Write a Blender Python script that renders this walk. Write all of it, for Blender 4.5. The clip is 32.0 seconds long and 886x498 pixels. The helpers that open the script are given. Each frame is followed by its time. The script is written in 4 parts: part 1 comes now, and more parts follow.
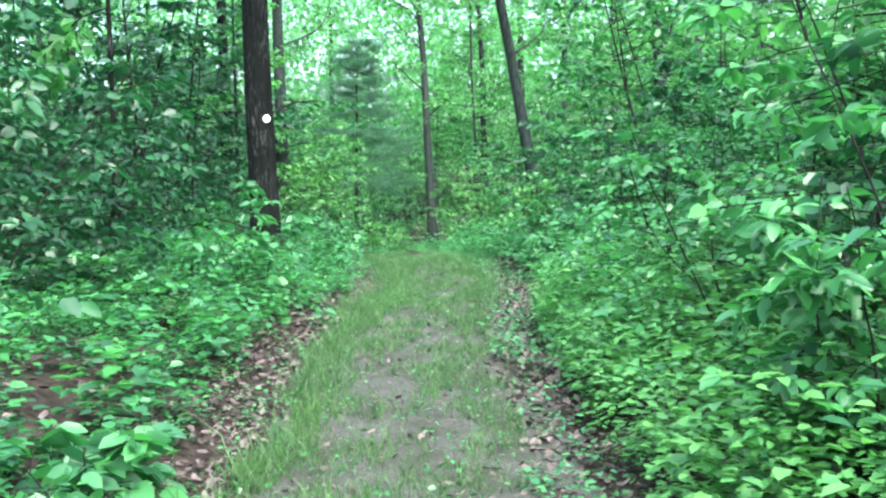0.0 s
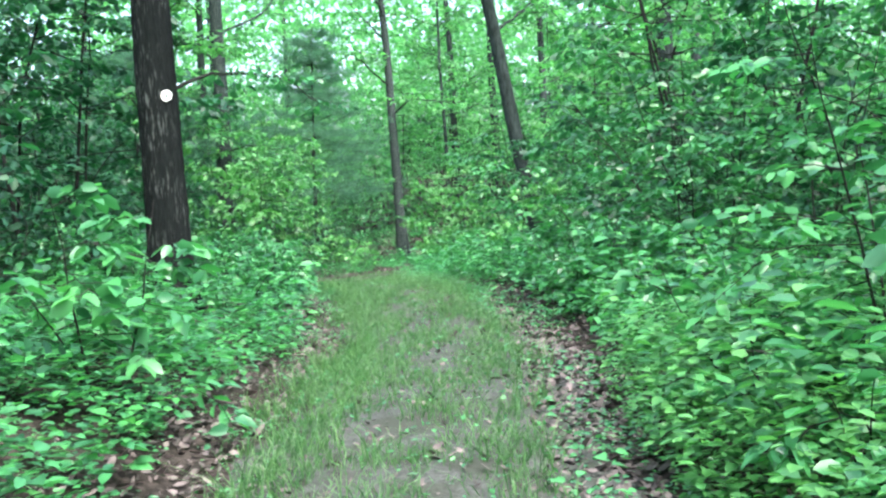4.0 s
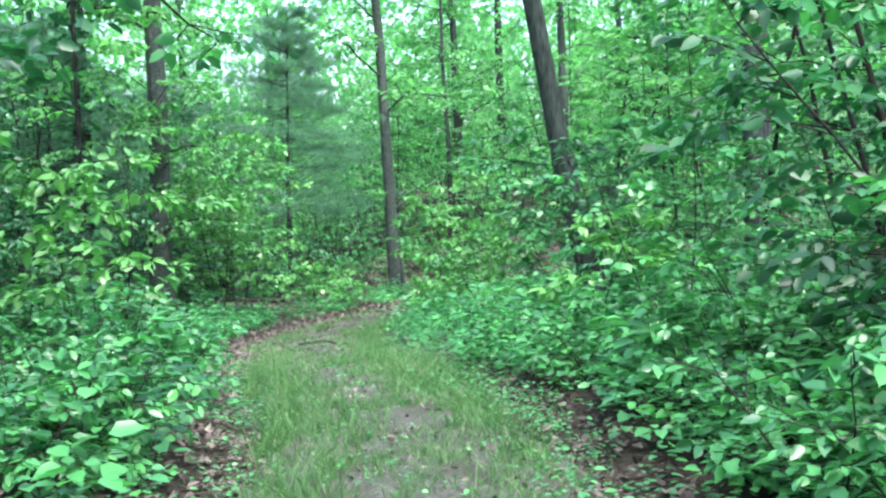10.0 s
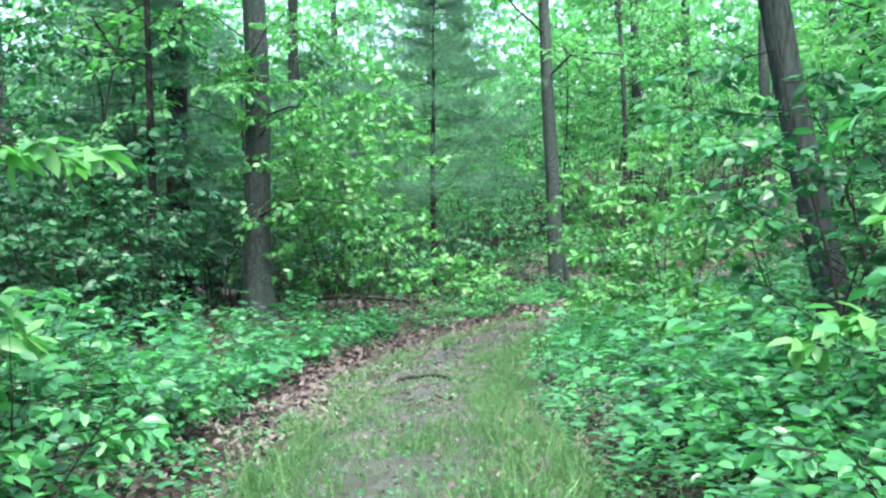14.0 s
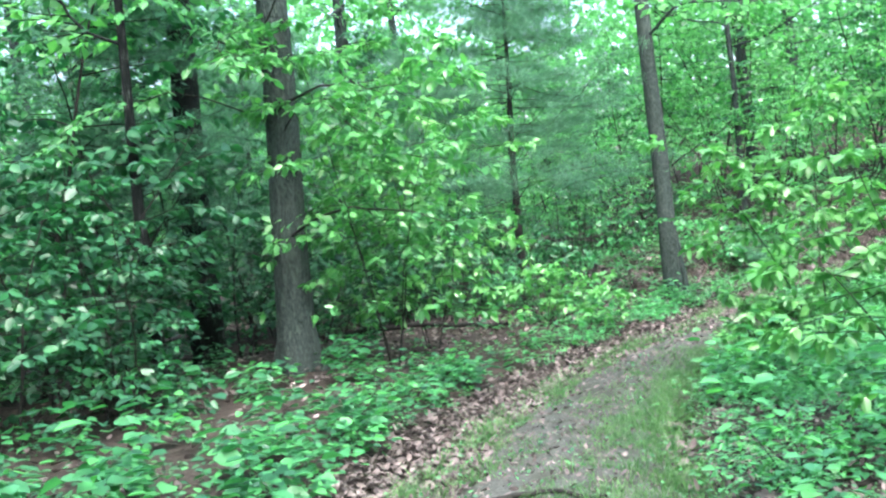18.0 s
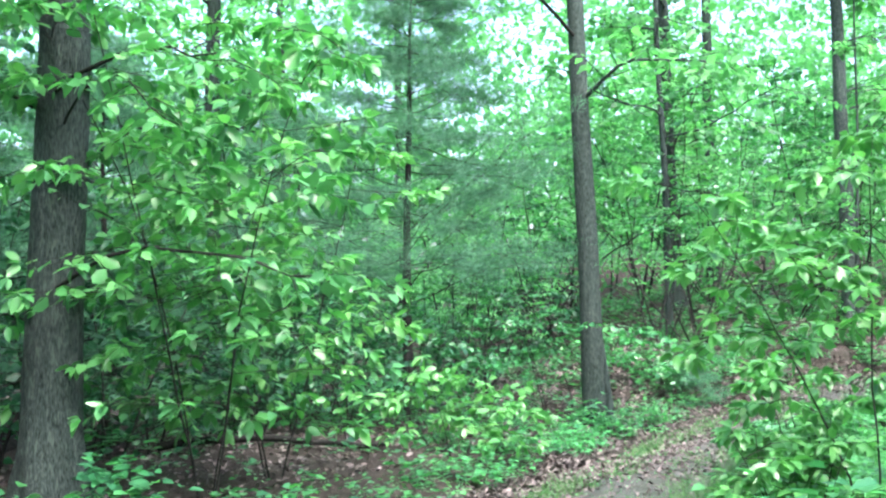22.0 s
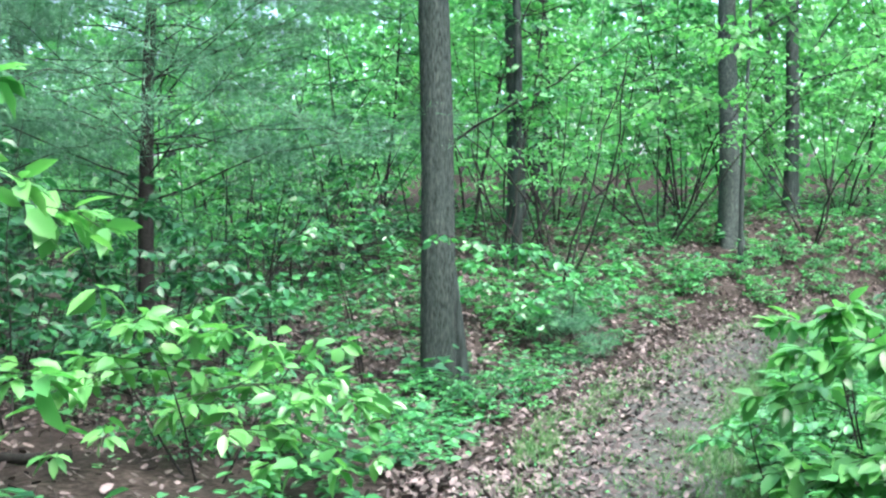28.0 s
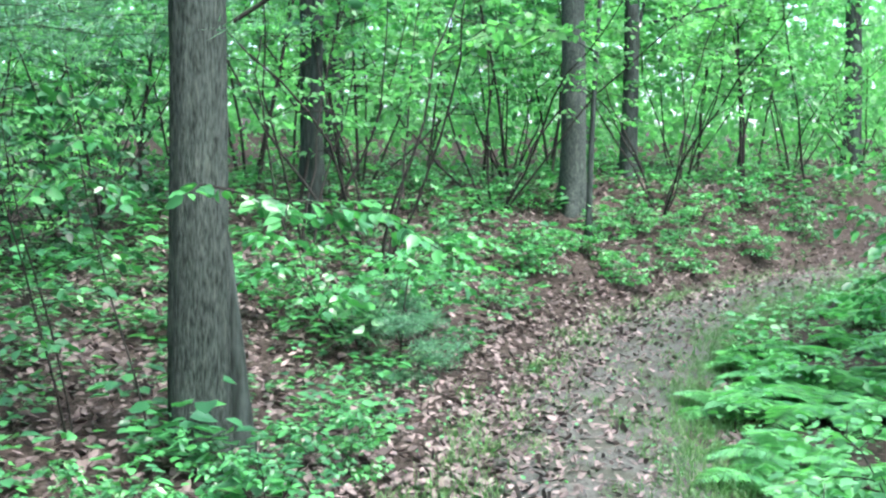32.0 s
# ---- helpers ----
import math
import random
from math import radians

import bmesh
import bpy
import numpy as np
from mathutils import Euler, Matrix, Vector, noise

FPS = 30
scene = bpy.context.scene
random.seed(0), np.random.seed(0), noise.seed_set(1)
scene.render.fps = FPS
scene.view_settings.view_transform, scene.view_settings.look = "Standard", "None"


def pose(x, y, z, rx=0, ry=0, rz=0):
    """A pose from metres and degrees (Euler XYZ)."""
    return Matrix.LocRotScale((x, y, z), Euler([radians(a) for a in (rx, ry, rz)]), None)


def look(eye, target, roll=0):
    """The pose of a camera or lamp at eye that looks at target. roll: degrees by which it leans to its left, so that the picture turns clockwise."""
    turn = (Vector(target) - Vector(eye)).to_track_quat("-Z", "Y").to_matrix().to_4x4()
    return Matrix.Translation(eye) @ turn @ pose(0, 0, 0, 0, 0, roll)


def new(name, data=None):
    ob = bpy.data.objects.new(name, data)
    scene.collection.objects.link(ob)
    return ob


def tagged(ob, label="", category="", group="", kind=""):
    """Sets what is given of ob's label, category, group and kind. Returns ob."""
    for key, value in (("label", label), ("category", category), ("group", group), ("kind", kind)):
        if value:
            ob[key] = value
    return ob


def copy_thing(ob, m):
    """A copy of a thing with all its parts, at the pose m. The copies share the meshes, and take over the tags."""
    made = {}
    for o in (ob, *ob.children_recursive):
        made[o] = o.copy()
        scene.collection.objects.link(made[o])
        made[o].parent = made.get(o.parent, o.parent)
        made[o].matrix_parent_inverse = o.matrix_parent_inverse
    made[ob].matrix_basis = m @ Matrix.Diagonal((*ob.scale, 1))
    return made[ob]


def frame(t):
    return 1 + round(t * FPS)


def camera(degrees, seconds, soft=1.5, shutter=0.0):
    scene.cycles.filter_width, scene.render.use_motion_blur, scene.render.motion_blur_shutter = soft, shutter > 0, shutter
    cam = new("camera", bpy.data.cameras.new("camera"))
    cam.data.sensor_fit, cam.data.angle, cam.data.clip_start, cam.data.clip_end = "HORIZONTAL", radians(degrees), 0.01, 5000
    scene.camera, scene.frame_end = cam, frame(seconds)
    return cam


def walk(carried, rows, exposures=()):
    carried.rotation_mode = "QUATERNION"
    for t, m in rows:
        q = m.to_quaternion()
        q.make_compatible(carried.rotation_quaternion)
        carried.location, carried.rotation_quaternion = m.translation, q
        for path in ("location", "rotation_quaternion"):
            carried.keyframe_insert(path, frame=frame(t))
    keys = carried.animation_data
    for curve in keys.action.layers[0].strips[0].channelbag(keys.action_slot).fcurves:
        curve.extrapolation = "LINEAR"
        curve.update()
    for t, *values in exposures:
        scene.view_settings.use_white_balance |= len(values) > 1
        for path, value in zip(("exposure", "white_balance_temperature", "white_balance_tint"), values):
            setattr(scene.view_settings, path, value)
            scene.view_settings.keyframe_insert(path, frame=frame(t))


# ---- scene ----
cam = camera(44.0, 32.0, soft=2.4)
PATH = [
    (0, (-0.000, -0.000, 1.400), (0.002, 4.995, 1.181), -1.73),
    (0.5, (0.002, 0.568, 1.385), (0.087, 5.561, 1.145), -4.11),
    (1, (-0.023, 1.138, 1.361), (0.064, 6.134, 1.187), -3.01),
    (1.5, (-0.034, 1.706, 1.337), (0.132, 6.700, 1.159), -4.29),
    (2, (-0.059, 2.277, 1.343), (-0.022, 7.277, 1.275), -3.73),
    (2.5, (-0.111, 2.842, 1.357), (-0.033, 7.835, 1.115), -3.24),
    (3, (-0.139, 3.404, 1.377), (-0.139, 8.398, 1.119), -4.02),
    (3.5, (-0.199, 3.962, 1.402), (-0.088, 8.955, 1.163), -4.09),
    (5.5, (-0.145, 6.201, 1.489), (0.006, 11.198, 1.408), -1.65),
    (6, (-0.181, 6.751, 1.532), (-0.092, 11.748, 1.380), -2.17),
    (6.5, (-0.157, 7.324, 1.556), (-0.078, 12.323, 1.488), -2.81),
    (7, (-0.192, 7.861, 1.587), (-0.105, 12.859, 1.467), -0.83),
    (7.5, (-0.217, 8.360, 1.606), (-0.090, 13.358, 1.531), 0.18),
    (8, (-0.196, 8.873, 1.637), (-0.133, 13.873, 1.686), -2.04),
    (8.5, (-0.216, 9.422, 1.699), (-0.144, 14.421, 1.743), -0.68),
    (9, (-0.207, 9.971, 1.708), (-0.304, 14.970, 1.736), -2.87),
    (9.5, (-0.193, 10.538, 1.682), (-0.226, 15.537, 1.601), -0.81),
    (10, (-0.134, 11.122, 1.664), (0.052, 16.117, 1.517), -2.61),
    (10.5, (-0.037, 11.723, 1.646), (0.077, 16.720, 1.523), -2.75),
    (11, (0.014, 12.326, 1.656), (0.160, 17.315, 1.367), -2.75),
    (11.5, (0.142, 12.902, 1.663), (0.416, 17.890, 1.432), 0.64),
    (12, (0.204, 13.458, 1.609), (0.524, 18.443, 1.391), 0.65),
    (12.5, (0.249, 14.037, 1.597), (0.518, 19.027, 1.434), -1.43),
    (13, (0.251, 14.658, 1.605), (-0.083, 19.642, 1.391), -0.72),
    (13.5, (0.202, 15.226, 1.633), (-0.346, 20.192, 1.443), -1.76),
    (15.5, (-0.097, 17.240, 1.594), (-0.843, 22.181, 1.409), -0.90),
    (16, (-0.179, 17.752, 1.621), (-0.875, 22.698, 1.393), -1.25),
    (16.5, (-0.231, 18.277, 1.633), (-0.969, 23.218, 1.443), -1.92),
    (17, (-0.332, 18.774, 1.614), (-1.132, 23.705, 1.389), -2.01),
    (17.5, (-0.442, 19.300, 1.647), (-1.244, 24.230, 1.419), -2.99),
    (18, (-0.533, 19.859, 1.681), (-1.500, 24.762, 1.518), -5.84),
    (18.5, (-0.641, 20.381, 1.663), (-1.547, 25.294, 1.467), -2.46),
    (19, (-0.736, 20.904, 1.615), (-1.497, 25.841, 1.418), -5.14),
    (19.5, (-0.816, 21.422, 1.594), (-1.539, 26.369, 1.521), -2.87),
    (20, (-0.905, 21.929, 1.551), (-1.551, 26.887, 1.520), -4.13),
    (20.5, (-0.958, 22.455, 1.510), (-1.793, 27.384, 1.479), -3.22),
    (21, (-1.002, 22.980, 1.455), (-1.619, 27.940, 1.598), -1.20),
    (21.5, (-1.080, 23.488, 1.390), (-1.342, 28.470, 1.726), -2.22),
    (22, (-1.132, 23.999, 1.347), (-1.557, 28.971, 1.649), -1.31),
    (22.5, (-1.181, 24.511, 1.341), (-1.508, 29.491, 1.644), -1.10),
    (23, (-1.236, 25.012, 1.336), (-1.476, 29.999, 1.599), -0.44),
    (23.5, (-1.313, 25.496, 1.324), (-1.516, 30.489, 1.470), -2.32),
    (24, (-1.374, 25.963, 1.301), (-1.496, 30.960, 1.415), -0.57),
    (24.5, (-1.426, 26.448, 1.288), (-1.710, 31.439, 1.410), -0.90),
    (25, (-1.457, 26.940, 1.270), (-1.498, 31.939, 1.322), -0.82),
    (25.5, (-1.448, 27.446, 1.263), (-1.211, 32.440, 1.362), -0.20),
    (27.5, (-1.446, 29.361, 1.182), (-1.109, 34.350, 1.202), 0.78),
    (28, (-1.417, 29.879, 1.147), (-0.886, 34.850, 1.114), 0.01),
    (28.5, (-1.408, 30.444, 1.159), (-0.838, 35.410, 1.220), 1.00),
    (29, (-1.394, 31.000, 1.156), (-0.656, 35.945, 1.173), 0.93),
    (29.5, (-1.322, 31.559, 1.142), (-0.351, 36.463, 1.246), 1.66),
    (30, (-1.279, 32.096, 1.116), (-0.140, 36.963, 1.236), 3.95),
    (30.5, (-1.190, 32.599, 1.114), (-0.070, 37.472, 1.089), 1.02),
    (31, (-1.085, 33.047, 1.120), (-0.092, 37.945, 0.994), -1.43),
    (31.5, (-1.006, 33.494, 1.104), (0.260, 38.330, 1.003), -0.85),
    (32, (-0.900, 33.965, 1.081), (0.601, 38.732, 0.913), 0.56),
]
LOOK = ((0.0, 2.77, 6150, 11), (9.0, 2.8, 6150, 11), (13.0, 2.88, 6100, 11), (16.0, 2.98, 6100, 11), (20.0, 3.1, 6120, 10.5), (24.0, 3.02, 6100, 11), (28.0, 2.99, 6080, 12), (32.0, 3.02, 6130, 13))
walk(cam, [(t, look(e, g, r)) for t, e, g, r in PATH], LOOK)

# ---- light ----
world = bpy.data.worlds.new("overcast_sky")
scene.world = world
world.use_nodes = True
wn = world.node_tree
sky = wn.nodes.new("ShaderNodeTexSky")
sky.sky_type = "NISHITA"
sky.sun_disc = False
sky.sun_elevation = radians(58)
sky.sun_rotation = radians(150)
sky.dust_density = 6.0
sky.air_density = 1.0
sky.ozone_density = 1.0
wn.nodes["Background"].inputs["Strength"].default_value = 0.15
wn.links.new(sky.outputs["Color"], wn.nodes["Background"].inputs["Color"])
sun_data = bpy.data.lights.new("sun", "SUN")
sun_data.energy = 1.5
sun_data.angle = radians(40)
sun_data.color = (1.0, 0.97, 0.92)
sun = new("sun", sun_data)
sun.matrix_world = look((6, -10, 30), (0, 6, 0))

rng = np.random.default_rng(7)


# ---- materials ----
def material(name, base, vary, rough=0.6, noise_scale=20.0, bump=0.0, translucent=0.0, spec=0.5, island=0.0, per_object=0.0, second=None, second_scale=3.0, second_amount=0.5, second_from=0.5, second_streak=False, stretch=None, hue=0.0, clump=0.0):
    """A surface of one kind: grain, a slower stain, and a shift of tone from piece to piece."""
    m = bpy.data.materials.new(name)
    m.use_nodes = True
    nt = m.node_tree
    nodes, links = nt.nodes, nt.links
    bsdf = nodes["Principled BSDF"]
    out = nodes["Material Output"]
    coord = nodes.new("ShaderNodeTexCoord")
    vector = coord.outputs["Object"]
    if stretch:
        mapping = nodes.new("ShaderNodeMapping")
        mapping.inputs["Scale"].default_value = stretch
        links.new(vector, mapping.inputs["Vector"])
        vector = mapping.outputs["Vector"]
    grain = nodes.new("ShaderNodeTexNoise")
    grain.inputs["Scale"].default_value = noise_scale
    grain.inputs["Detail"].default_value = 5
    links.new(vector, grain.inputs["Vector"])
    ramp = nodes.new("ShaderNodeMix")
    ramp.data_type = "RGBA"
    ramp.inputs["A"].default_value = (*base, 1)
    ramp.inputs["B"].default_value = (*vary, 1)
    contrast = nodes.new("ShaderNodeMapRange")
    contrast.inputs["From Min"].default_value = 0.32
    contrast.inputs["From Max"].default_value = 0.68
    links.new(grain.outputs["Fac"], contrast.inputs["Value"])
    links.new(contrast.outputs["Result"], ramp.inputs["Factor"])
    colour = ramp.outputs["Result"]
    if second:
        slow = nodes.new("ShaderNodeTexNoise")
        slow.inputs["Scale"].default_value = second_scale
        slow.inputs["Detail"].default_value = 6
        links.new(vector if second_streak else coord.outputs["Object"], slow.inputs["Vector"])
        step = nodes.new("ShaderNodeMapRange")
        step.inputs["From Min"].default_value = second_from
        step.inputs["From Max"].default_value = second_from + 0.1
        step.inputs["To Max"].default_value = second_amount
        links.new(slow.outputs["Fac"], step.inputs["Value"])
        mix = nodes.new("ShaderNodeMix")
        mix.data_type = "RGBA"
        mix.inputs["B"].default_value = (*second, 1)
        amount = step.outputs["Result"]
        if clump:
            patch = nodes.new("ShaderNodeTexNoise")
            patch.inputs["Scale"].default_value = clump
            patch.inputs["Detail"].default_value = 3
            links.new(coord.outputs["Object"], patch.inputs["Vector"])
            edge = nodes.new("ShaderNodeMapRange")
            edge.inputs["From Min"].default_value = 0.44
            edge.inputs["From Max"].default_value = 0.6
            links.new(patch.outputs["Fac"], edge.inputs["Value"])
            both = nodes.new("ShaderNodeMath")
            both.operation = "MULTIPLY"
            links.new(amount, both.inputs[0])
            links.new(edge.outputs["Result"], both.inputs[1])
            amount = both.outputs[0]
        links.new(amount, mix.inputs["Factor"])
        links.new(colour, mix.inputs["A"])
        colour = mix.outputs["Result"]
    if island or per_object:
        hsv = nodes.new("ShaderNodeHueSaturation")
        links.new(colour, hsv.inputs["Color"])
        total = None
        for amount, node_type, socket in ((island, "ShaderNodeNewGeometry", "Random Per Island"), (per_object, "ShaderNodeObjectInfo", "Random")):
            if not amount:
                continue
            src = nodes.new(node_type)
            rangenode = nodes.new("ShaderNodeMapRange")
            rangenode.inputs["To Min"].default_value = -amount
            rangenode.inputs["To Max"].default_value = amount
            links.new(src.outputs[socket], rangenode.inputs["Value"])
            if total is None:
                total = rangenode.outputs["Result"]
            else:
                add = nodes.new("ShaderNodeMath")
                links.new(total, add.inputs[0])
                links.new(rangenode.outputs["Result"], add.inputs[1])
                total = add.outputs[0]
        one = nodes.new("ShaderNodeMath")
        one.inputs[1].default_value = 1.0
        links.new(total, one.inputs[0])
        links.new(one.outputs[0], hsv.inputs["Value"])
        if hue:
            turn = nodes.new("ShaderNodeMath")
            turn.operation = "MULTIPLY_ADD"
            turn.inputs[1].default_value = -hue
            turn.inputs[2].default_value = 0.5
            links.new(total, turn.inputs[0])
            links.new(turn.outputs[0], hsv.inputs["Hue"])
        colour = hsv.outputs["Color"]
    links.new(colour, bsdf.inputs["Base Color"])
    bsdf.inputs["Roughness"].default_value = rough
    bsdf.inputs["Specular IOR Level"].default_value = spec
    if bump:
        b = nodes.new("ShaderNodeBump")
        b.inputs["Strength"].default_value = 0.6
        b.inputs["Distance"].default_value = bump
        links.new(grain.outputs["Fac"], b.inputs["Height"])
        links.new(b.outputs["Normal"], bsdf.inputs["Normal"])
    if translucent:
        trans = nodes.new("ShaderNodeBsdfTranslucent")
        gain = nodes.new("ShaderNodeMix")
        gain.data_type = "RGBA"
        gain.blend_type = "MULTIPLY"
        gain.inputs["Factor"].default_value = 1.0
        gain.inputs["B"].default_value = (1.12, 1.5, 0.84, 1)
        links.new(colour, gain.inputs["A"])
        links.new(gain.outputs["Result"], trans.inputs["Color"])
        mixer = nodes.new("ShaderNodeMixShader")
        mixer.inputs["Fac"].default_value = translucent
        links.new(bsdf.outputs["BSDF"], mixer.inputs[1])
        links.new(trans.outputs["BSDF"], mixer.inputs[2])
        links.new(mixer.outputs["Shader"], out.inputs["Surface"])
    return m


def leaf_material(name, base, vary, rough=0.31, island=0.4, per_object=0.12, translucent=0.36):
    return material(name, base, vary, rough=rough, spec=0.5, noise_scale=3.0, translucent=translucent, island=island, per_object=per_object, hue=0.05)


LEAF = leaf_material("broad_leaf", (0.031, 0.142, 0.056), (0.047, 0.188, 0.066))
# darker copy of the broad leaf; understory shade is put into its colour
LEAF_SHADE_TINT = leaf_material("leaf_darkened_for_shade", (0.015, 0.08, 0.039), (0.024, 0.11, 0.047), rough=0.45)
# paler, evener leaf; the haze of distance is put into its colour
LEAF_HAZY = leaf_material("hazy_leaf", (0.07, 0.218, 0.092), (0.098, 0.272, 0.112), rough=0.75, island=0.25, translucent=0.58)
LEAF_YOUNG = leaf_material("young_leaf", (0.076, 0.238, 0.072), (0.102, 0.285, 0.088), island=0.25)
LEAF_FRESH = leaf_material("fresh_leaf", (0.058, 0.208, 0.073), (0.084, 0.262, 0.087))
LEAF_HERB = leaf_material("herb_leaf", (0.041, 0.178, 0.074), (0.066, 0.235, 0.088))
LEAF_CANOPY = leaf_material("canopy_leaf", (0.066, 0.215, 0.082), (0.094, 0.268, 0.1), rough=0.5, translucent=0.55)
NEEDLE = leaf_material("pine_needles", (0.042, 0.134, 0.083), (0.06, 0.176, 0.103), rough=0.6, translucent=0.25)
GRASS = leaf_material("grass_blade", (0.044, 0.125, 0.042), (0.072, 0.172, 0.056), rough=0.5)
FERN = leaf_material("fern_frond", (0.066, 0.232, 0.094), (0.094, 0.285, 0.112))
BARK_DARK = material("dark_ridged_bark", (0.0038, 0.0048, 0.0048), (0.0098, 0.0122, 0.0122), rough=0.9, noise_scale=14, bump=0.02, stretch=(6, 6, 0.7), second=(0.2, 0.225, 0.215), second_scale=10, second_streak=True, second_amount=0.3, second_from=0.54, clump=3.0, spec=0.06)
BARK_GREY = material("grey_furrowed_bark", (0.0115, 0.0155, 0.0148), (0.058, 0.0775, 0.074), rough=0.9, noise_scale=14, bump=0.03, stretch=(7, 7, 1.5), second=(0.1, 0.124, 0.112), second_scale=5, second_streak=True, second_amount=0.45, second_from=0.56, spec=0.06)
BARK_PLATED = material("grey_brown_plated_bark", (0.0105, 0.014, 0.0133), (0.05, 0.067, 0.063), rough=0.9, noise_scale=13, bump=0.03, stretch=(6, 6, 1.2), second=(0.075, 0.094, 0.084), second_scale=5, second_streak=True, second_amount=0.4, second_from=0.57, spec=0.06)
BARK_FAR = material("grey_brown_bark", (0.0115, 0.0155, 0.015), (0.04, 0.054, 0.052), rough=0.9, noise_scale=7, bump=0.02, stretch=(4, 4, 0.8), spec=0.06)
TWIG = material("dark_twig_bark", (0.008, 0.0082, 0.008), (0.024, 0.0238, 0.0225), rough=0.85, noise_scale=40, spec=0.1)
SOIL = material("leaf_covered_soil", (0.0095, 0.0084, 0.0076), (0.052, 0.0435, 0.039), rough=0.95, noise_scale=22, bump=0.04, second=(0.02, 0.0168, 0.0145), second_scale=8, second_amount=0.75, spec=0.06)
DIRT = material("packed_path_dirt", (0.026, 0.0285, 0.0275), (0.078, 0.083, 0.078), rough=0.95, noise_scale=40, bump=0.015, second=(0.03, 0.036, 0.026), second_scale=3.5, second_amount=0.65, second_from=0.48, spec=0.08)
LITTER = material("dead_leaf", (0.05, 0.042, 0.042), (0.145, 0.12, 0.118), rough=0.75, noise_scale=12, island=0.6, hue=0.02, spec=0.2)
PLASTIC = material("white_plastic_disc", (0.72, 0.74, 0.72), (0.80, 0.82, 0.80), rough=0.4, noise_scale=30)
INK = material("dark_printed_ink", (0.03, 0.09, 0.06), (0.045, 0.12, 0.08), rough=0.5, noise_scale=30)
METAL = material("galvanised_nail", (0.35, 0.35, 0.34), (0.5, 0.5, 0.48), rough=0.45, noise_scale=30)


# ---- mesh helpers ----
def mesh_of(name, pieces, mats):
    """A mesh from a list of (vertices, faces, material slot); all faces of a piece have the same number of corners."""
    me = bpy.data.meshes.new(name)
    vs, starts, totals, corners, slots = [], [], [], [], []
    base = at = 0
    for v, f, s in pieces:
        v = np.asarray(v, dtype=np.float32).reshape(-1, 3)
        f = np.asarray(f, dtype=np.int32)
        k = f.shape[1]
        vs.append(v)
        corners.append((f + base).ravel())
        starts.append(at + np.arange(len(f), dtype=np.int32) * k)
        totals.append(np.full(len(f), k, dtype=np.int32))
        slots.append(np.full(len(f), s, dtype=np.int32))
        base += len(v)
        at += f.size
    vs = np.concatenate(vs)
    corners = np.concatenate(corners)
    starts = np.concatenate(starts)
    me.vertices.add(len(vs))
    me.vertices.foreach_set("co", vs.ravel())
    me.loops.add(len(corners))
    me.loops.foreach_set("vertex_index", corners)
    me.polygons.add(len(starts))
    me.polygons.foreach_set("loop_start", starts)
    me.polygons.foreach_set("material_index", np.concatenate(slots))
    for m in mats:
        me.materials.append(m)
    me.update(calc_edges=True)
    return me


def smooth(me):
    me.polygons.foreach_set("use_smooth", np.ones(len(me.polygons), dtype=bool))
    return me


def part_mesh(name, me, parent, label=""):
    ob = new(name, me)
    ob.parent = parent
    return tagged(ob, label) if label else ob


def part(name, bm, mat, parent, label=""):
    me = bpy.data.meshes.new(name)
    bm.to_mesh(me)
    bm.free()
    me.materials.append(mat)
    return part_mesh(name, me, parent, label)


def unit(v):
    return v / np.maximum(np.linalg.norm(v, axis=-1, keepdims=True), 1e-9)


LEAF_FACES = np.array([(0, 1, 5), (1, 2, 5), (2, 6, 5), (0, 5, 3), (3, 5, 4), (4, 5, 6)])
PLAIN_FACES = np.array([(0, 1, 2), (0, 2, 5), (0, 5, 4), (0, 4, 3)])


def leaves(at, axis, up, length, width, slot=0, droop=0.12, plain=False):
    """Ovate leaves folded along the midrib: at the stalks' ends, along axis, facing up. Plain ones have no midrib; bare ones, for far crowns, have four corners."""
    at, axis, up = np.asarray(at), unit(np.asarray(axis)), np.asarray(up)
    side = unit(np.cross(axis, up))
    nrm = np.cross(side, axis)
    L = np.asarray(length).reshape(-1, 1)
    W = np.asarray(width).reshape(-1, 1)
    if plain == "bare":
        v = np.empty((len(at), 4, 3))
        v[:, 0] = at
        v[:, 1] = at + axis * L * 0.45 + side * W * 0.5 + nrm * W * 0.1
        v[:, 2] = at + axis * L - nrm * L * droop
        v[:, 3] = at + axis * L * 0.45 - side * W * 0.5 + nrm * W * 0.1
        return v.reshape(-1, 3), np.arange(len(at) * 4).reshape(-1, 4), slot
    k = 6 if plain else 7
    v = np.empty((len(at), k, 3))
    v[:, 0] = at
    lift = nrm * W * 0.13
    for slot_v, along, out in ((1, 0.26, 0.44), (2, 0.66, 0.4), (3, 0.26, -0.44), (4, 0.66, -0.4)):
        v[:, slot_v] = at + axis * L * along + side * W * out + lift - nrm * L * droop * along * along
    v[:, k - 1] = at + axis * L - nrm * L * droop
    if not plain:
        v[:, 5] = at + axis * L * 0.48 - nrm * L * droop * 0.2
    f = (PLAIN_FACES if plain else LEAF_FACES)[None] + (np.arange(len(at)) * k)[:, None, None]
    return v.reshape(-1, 3), f.reshape(-1, 3), slot


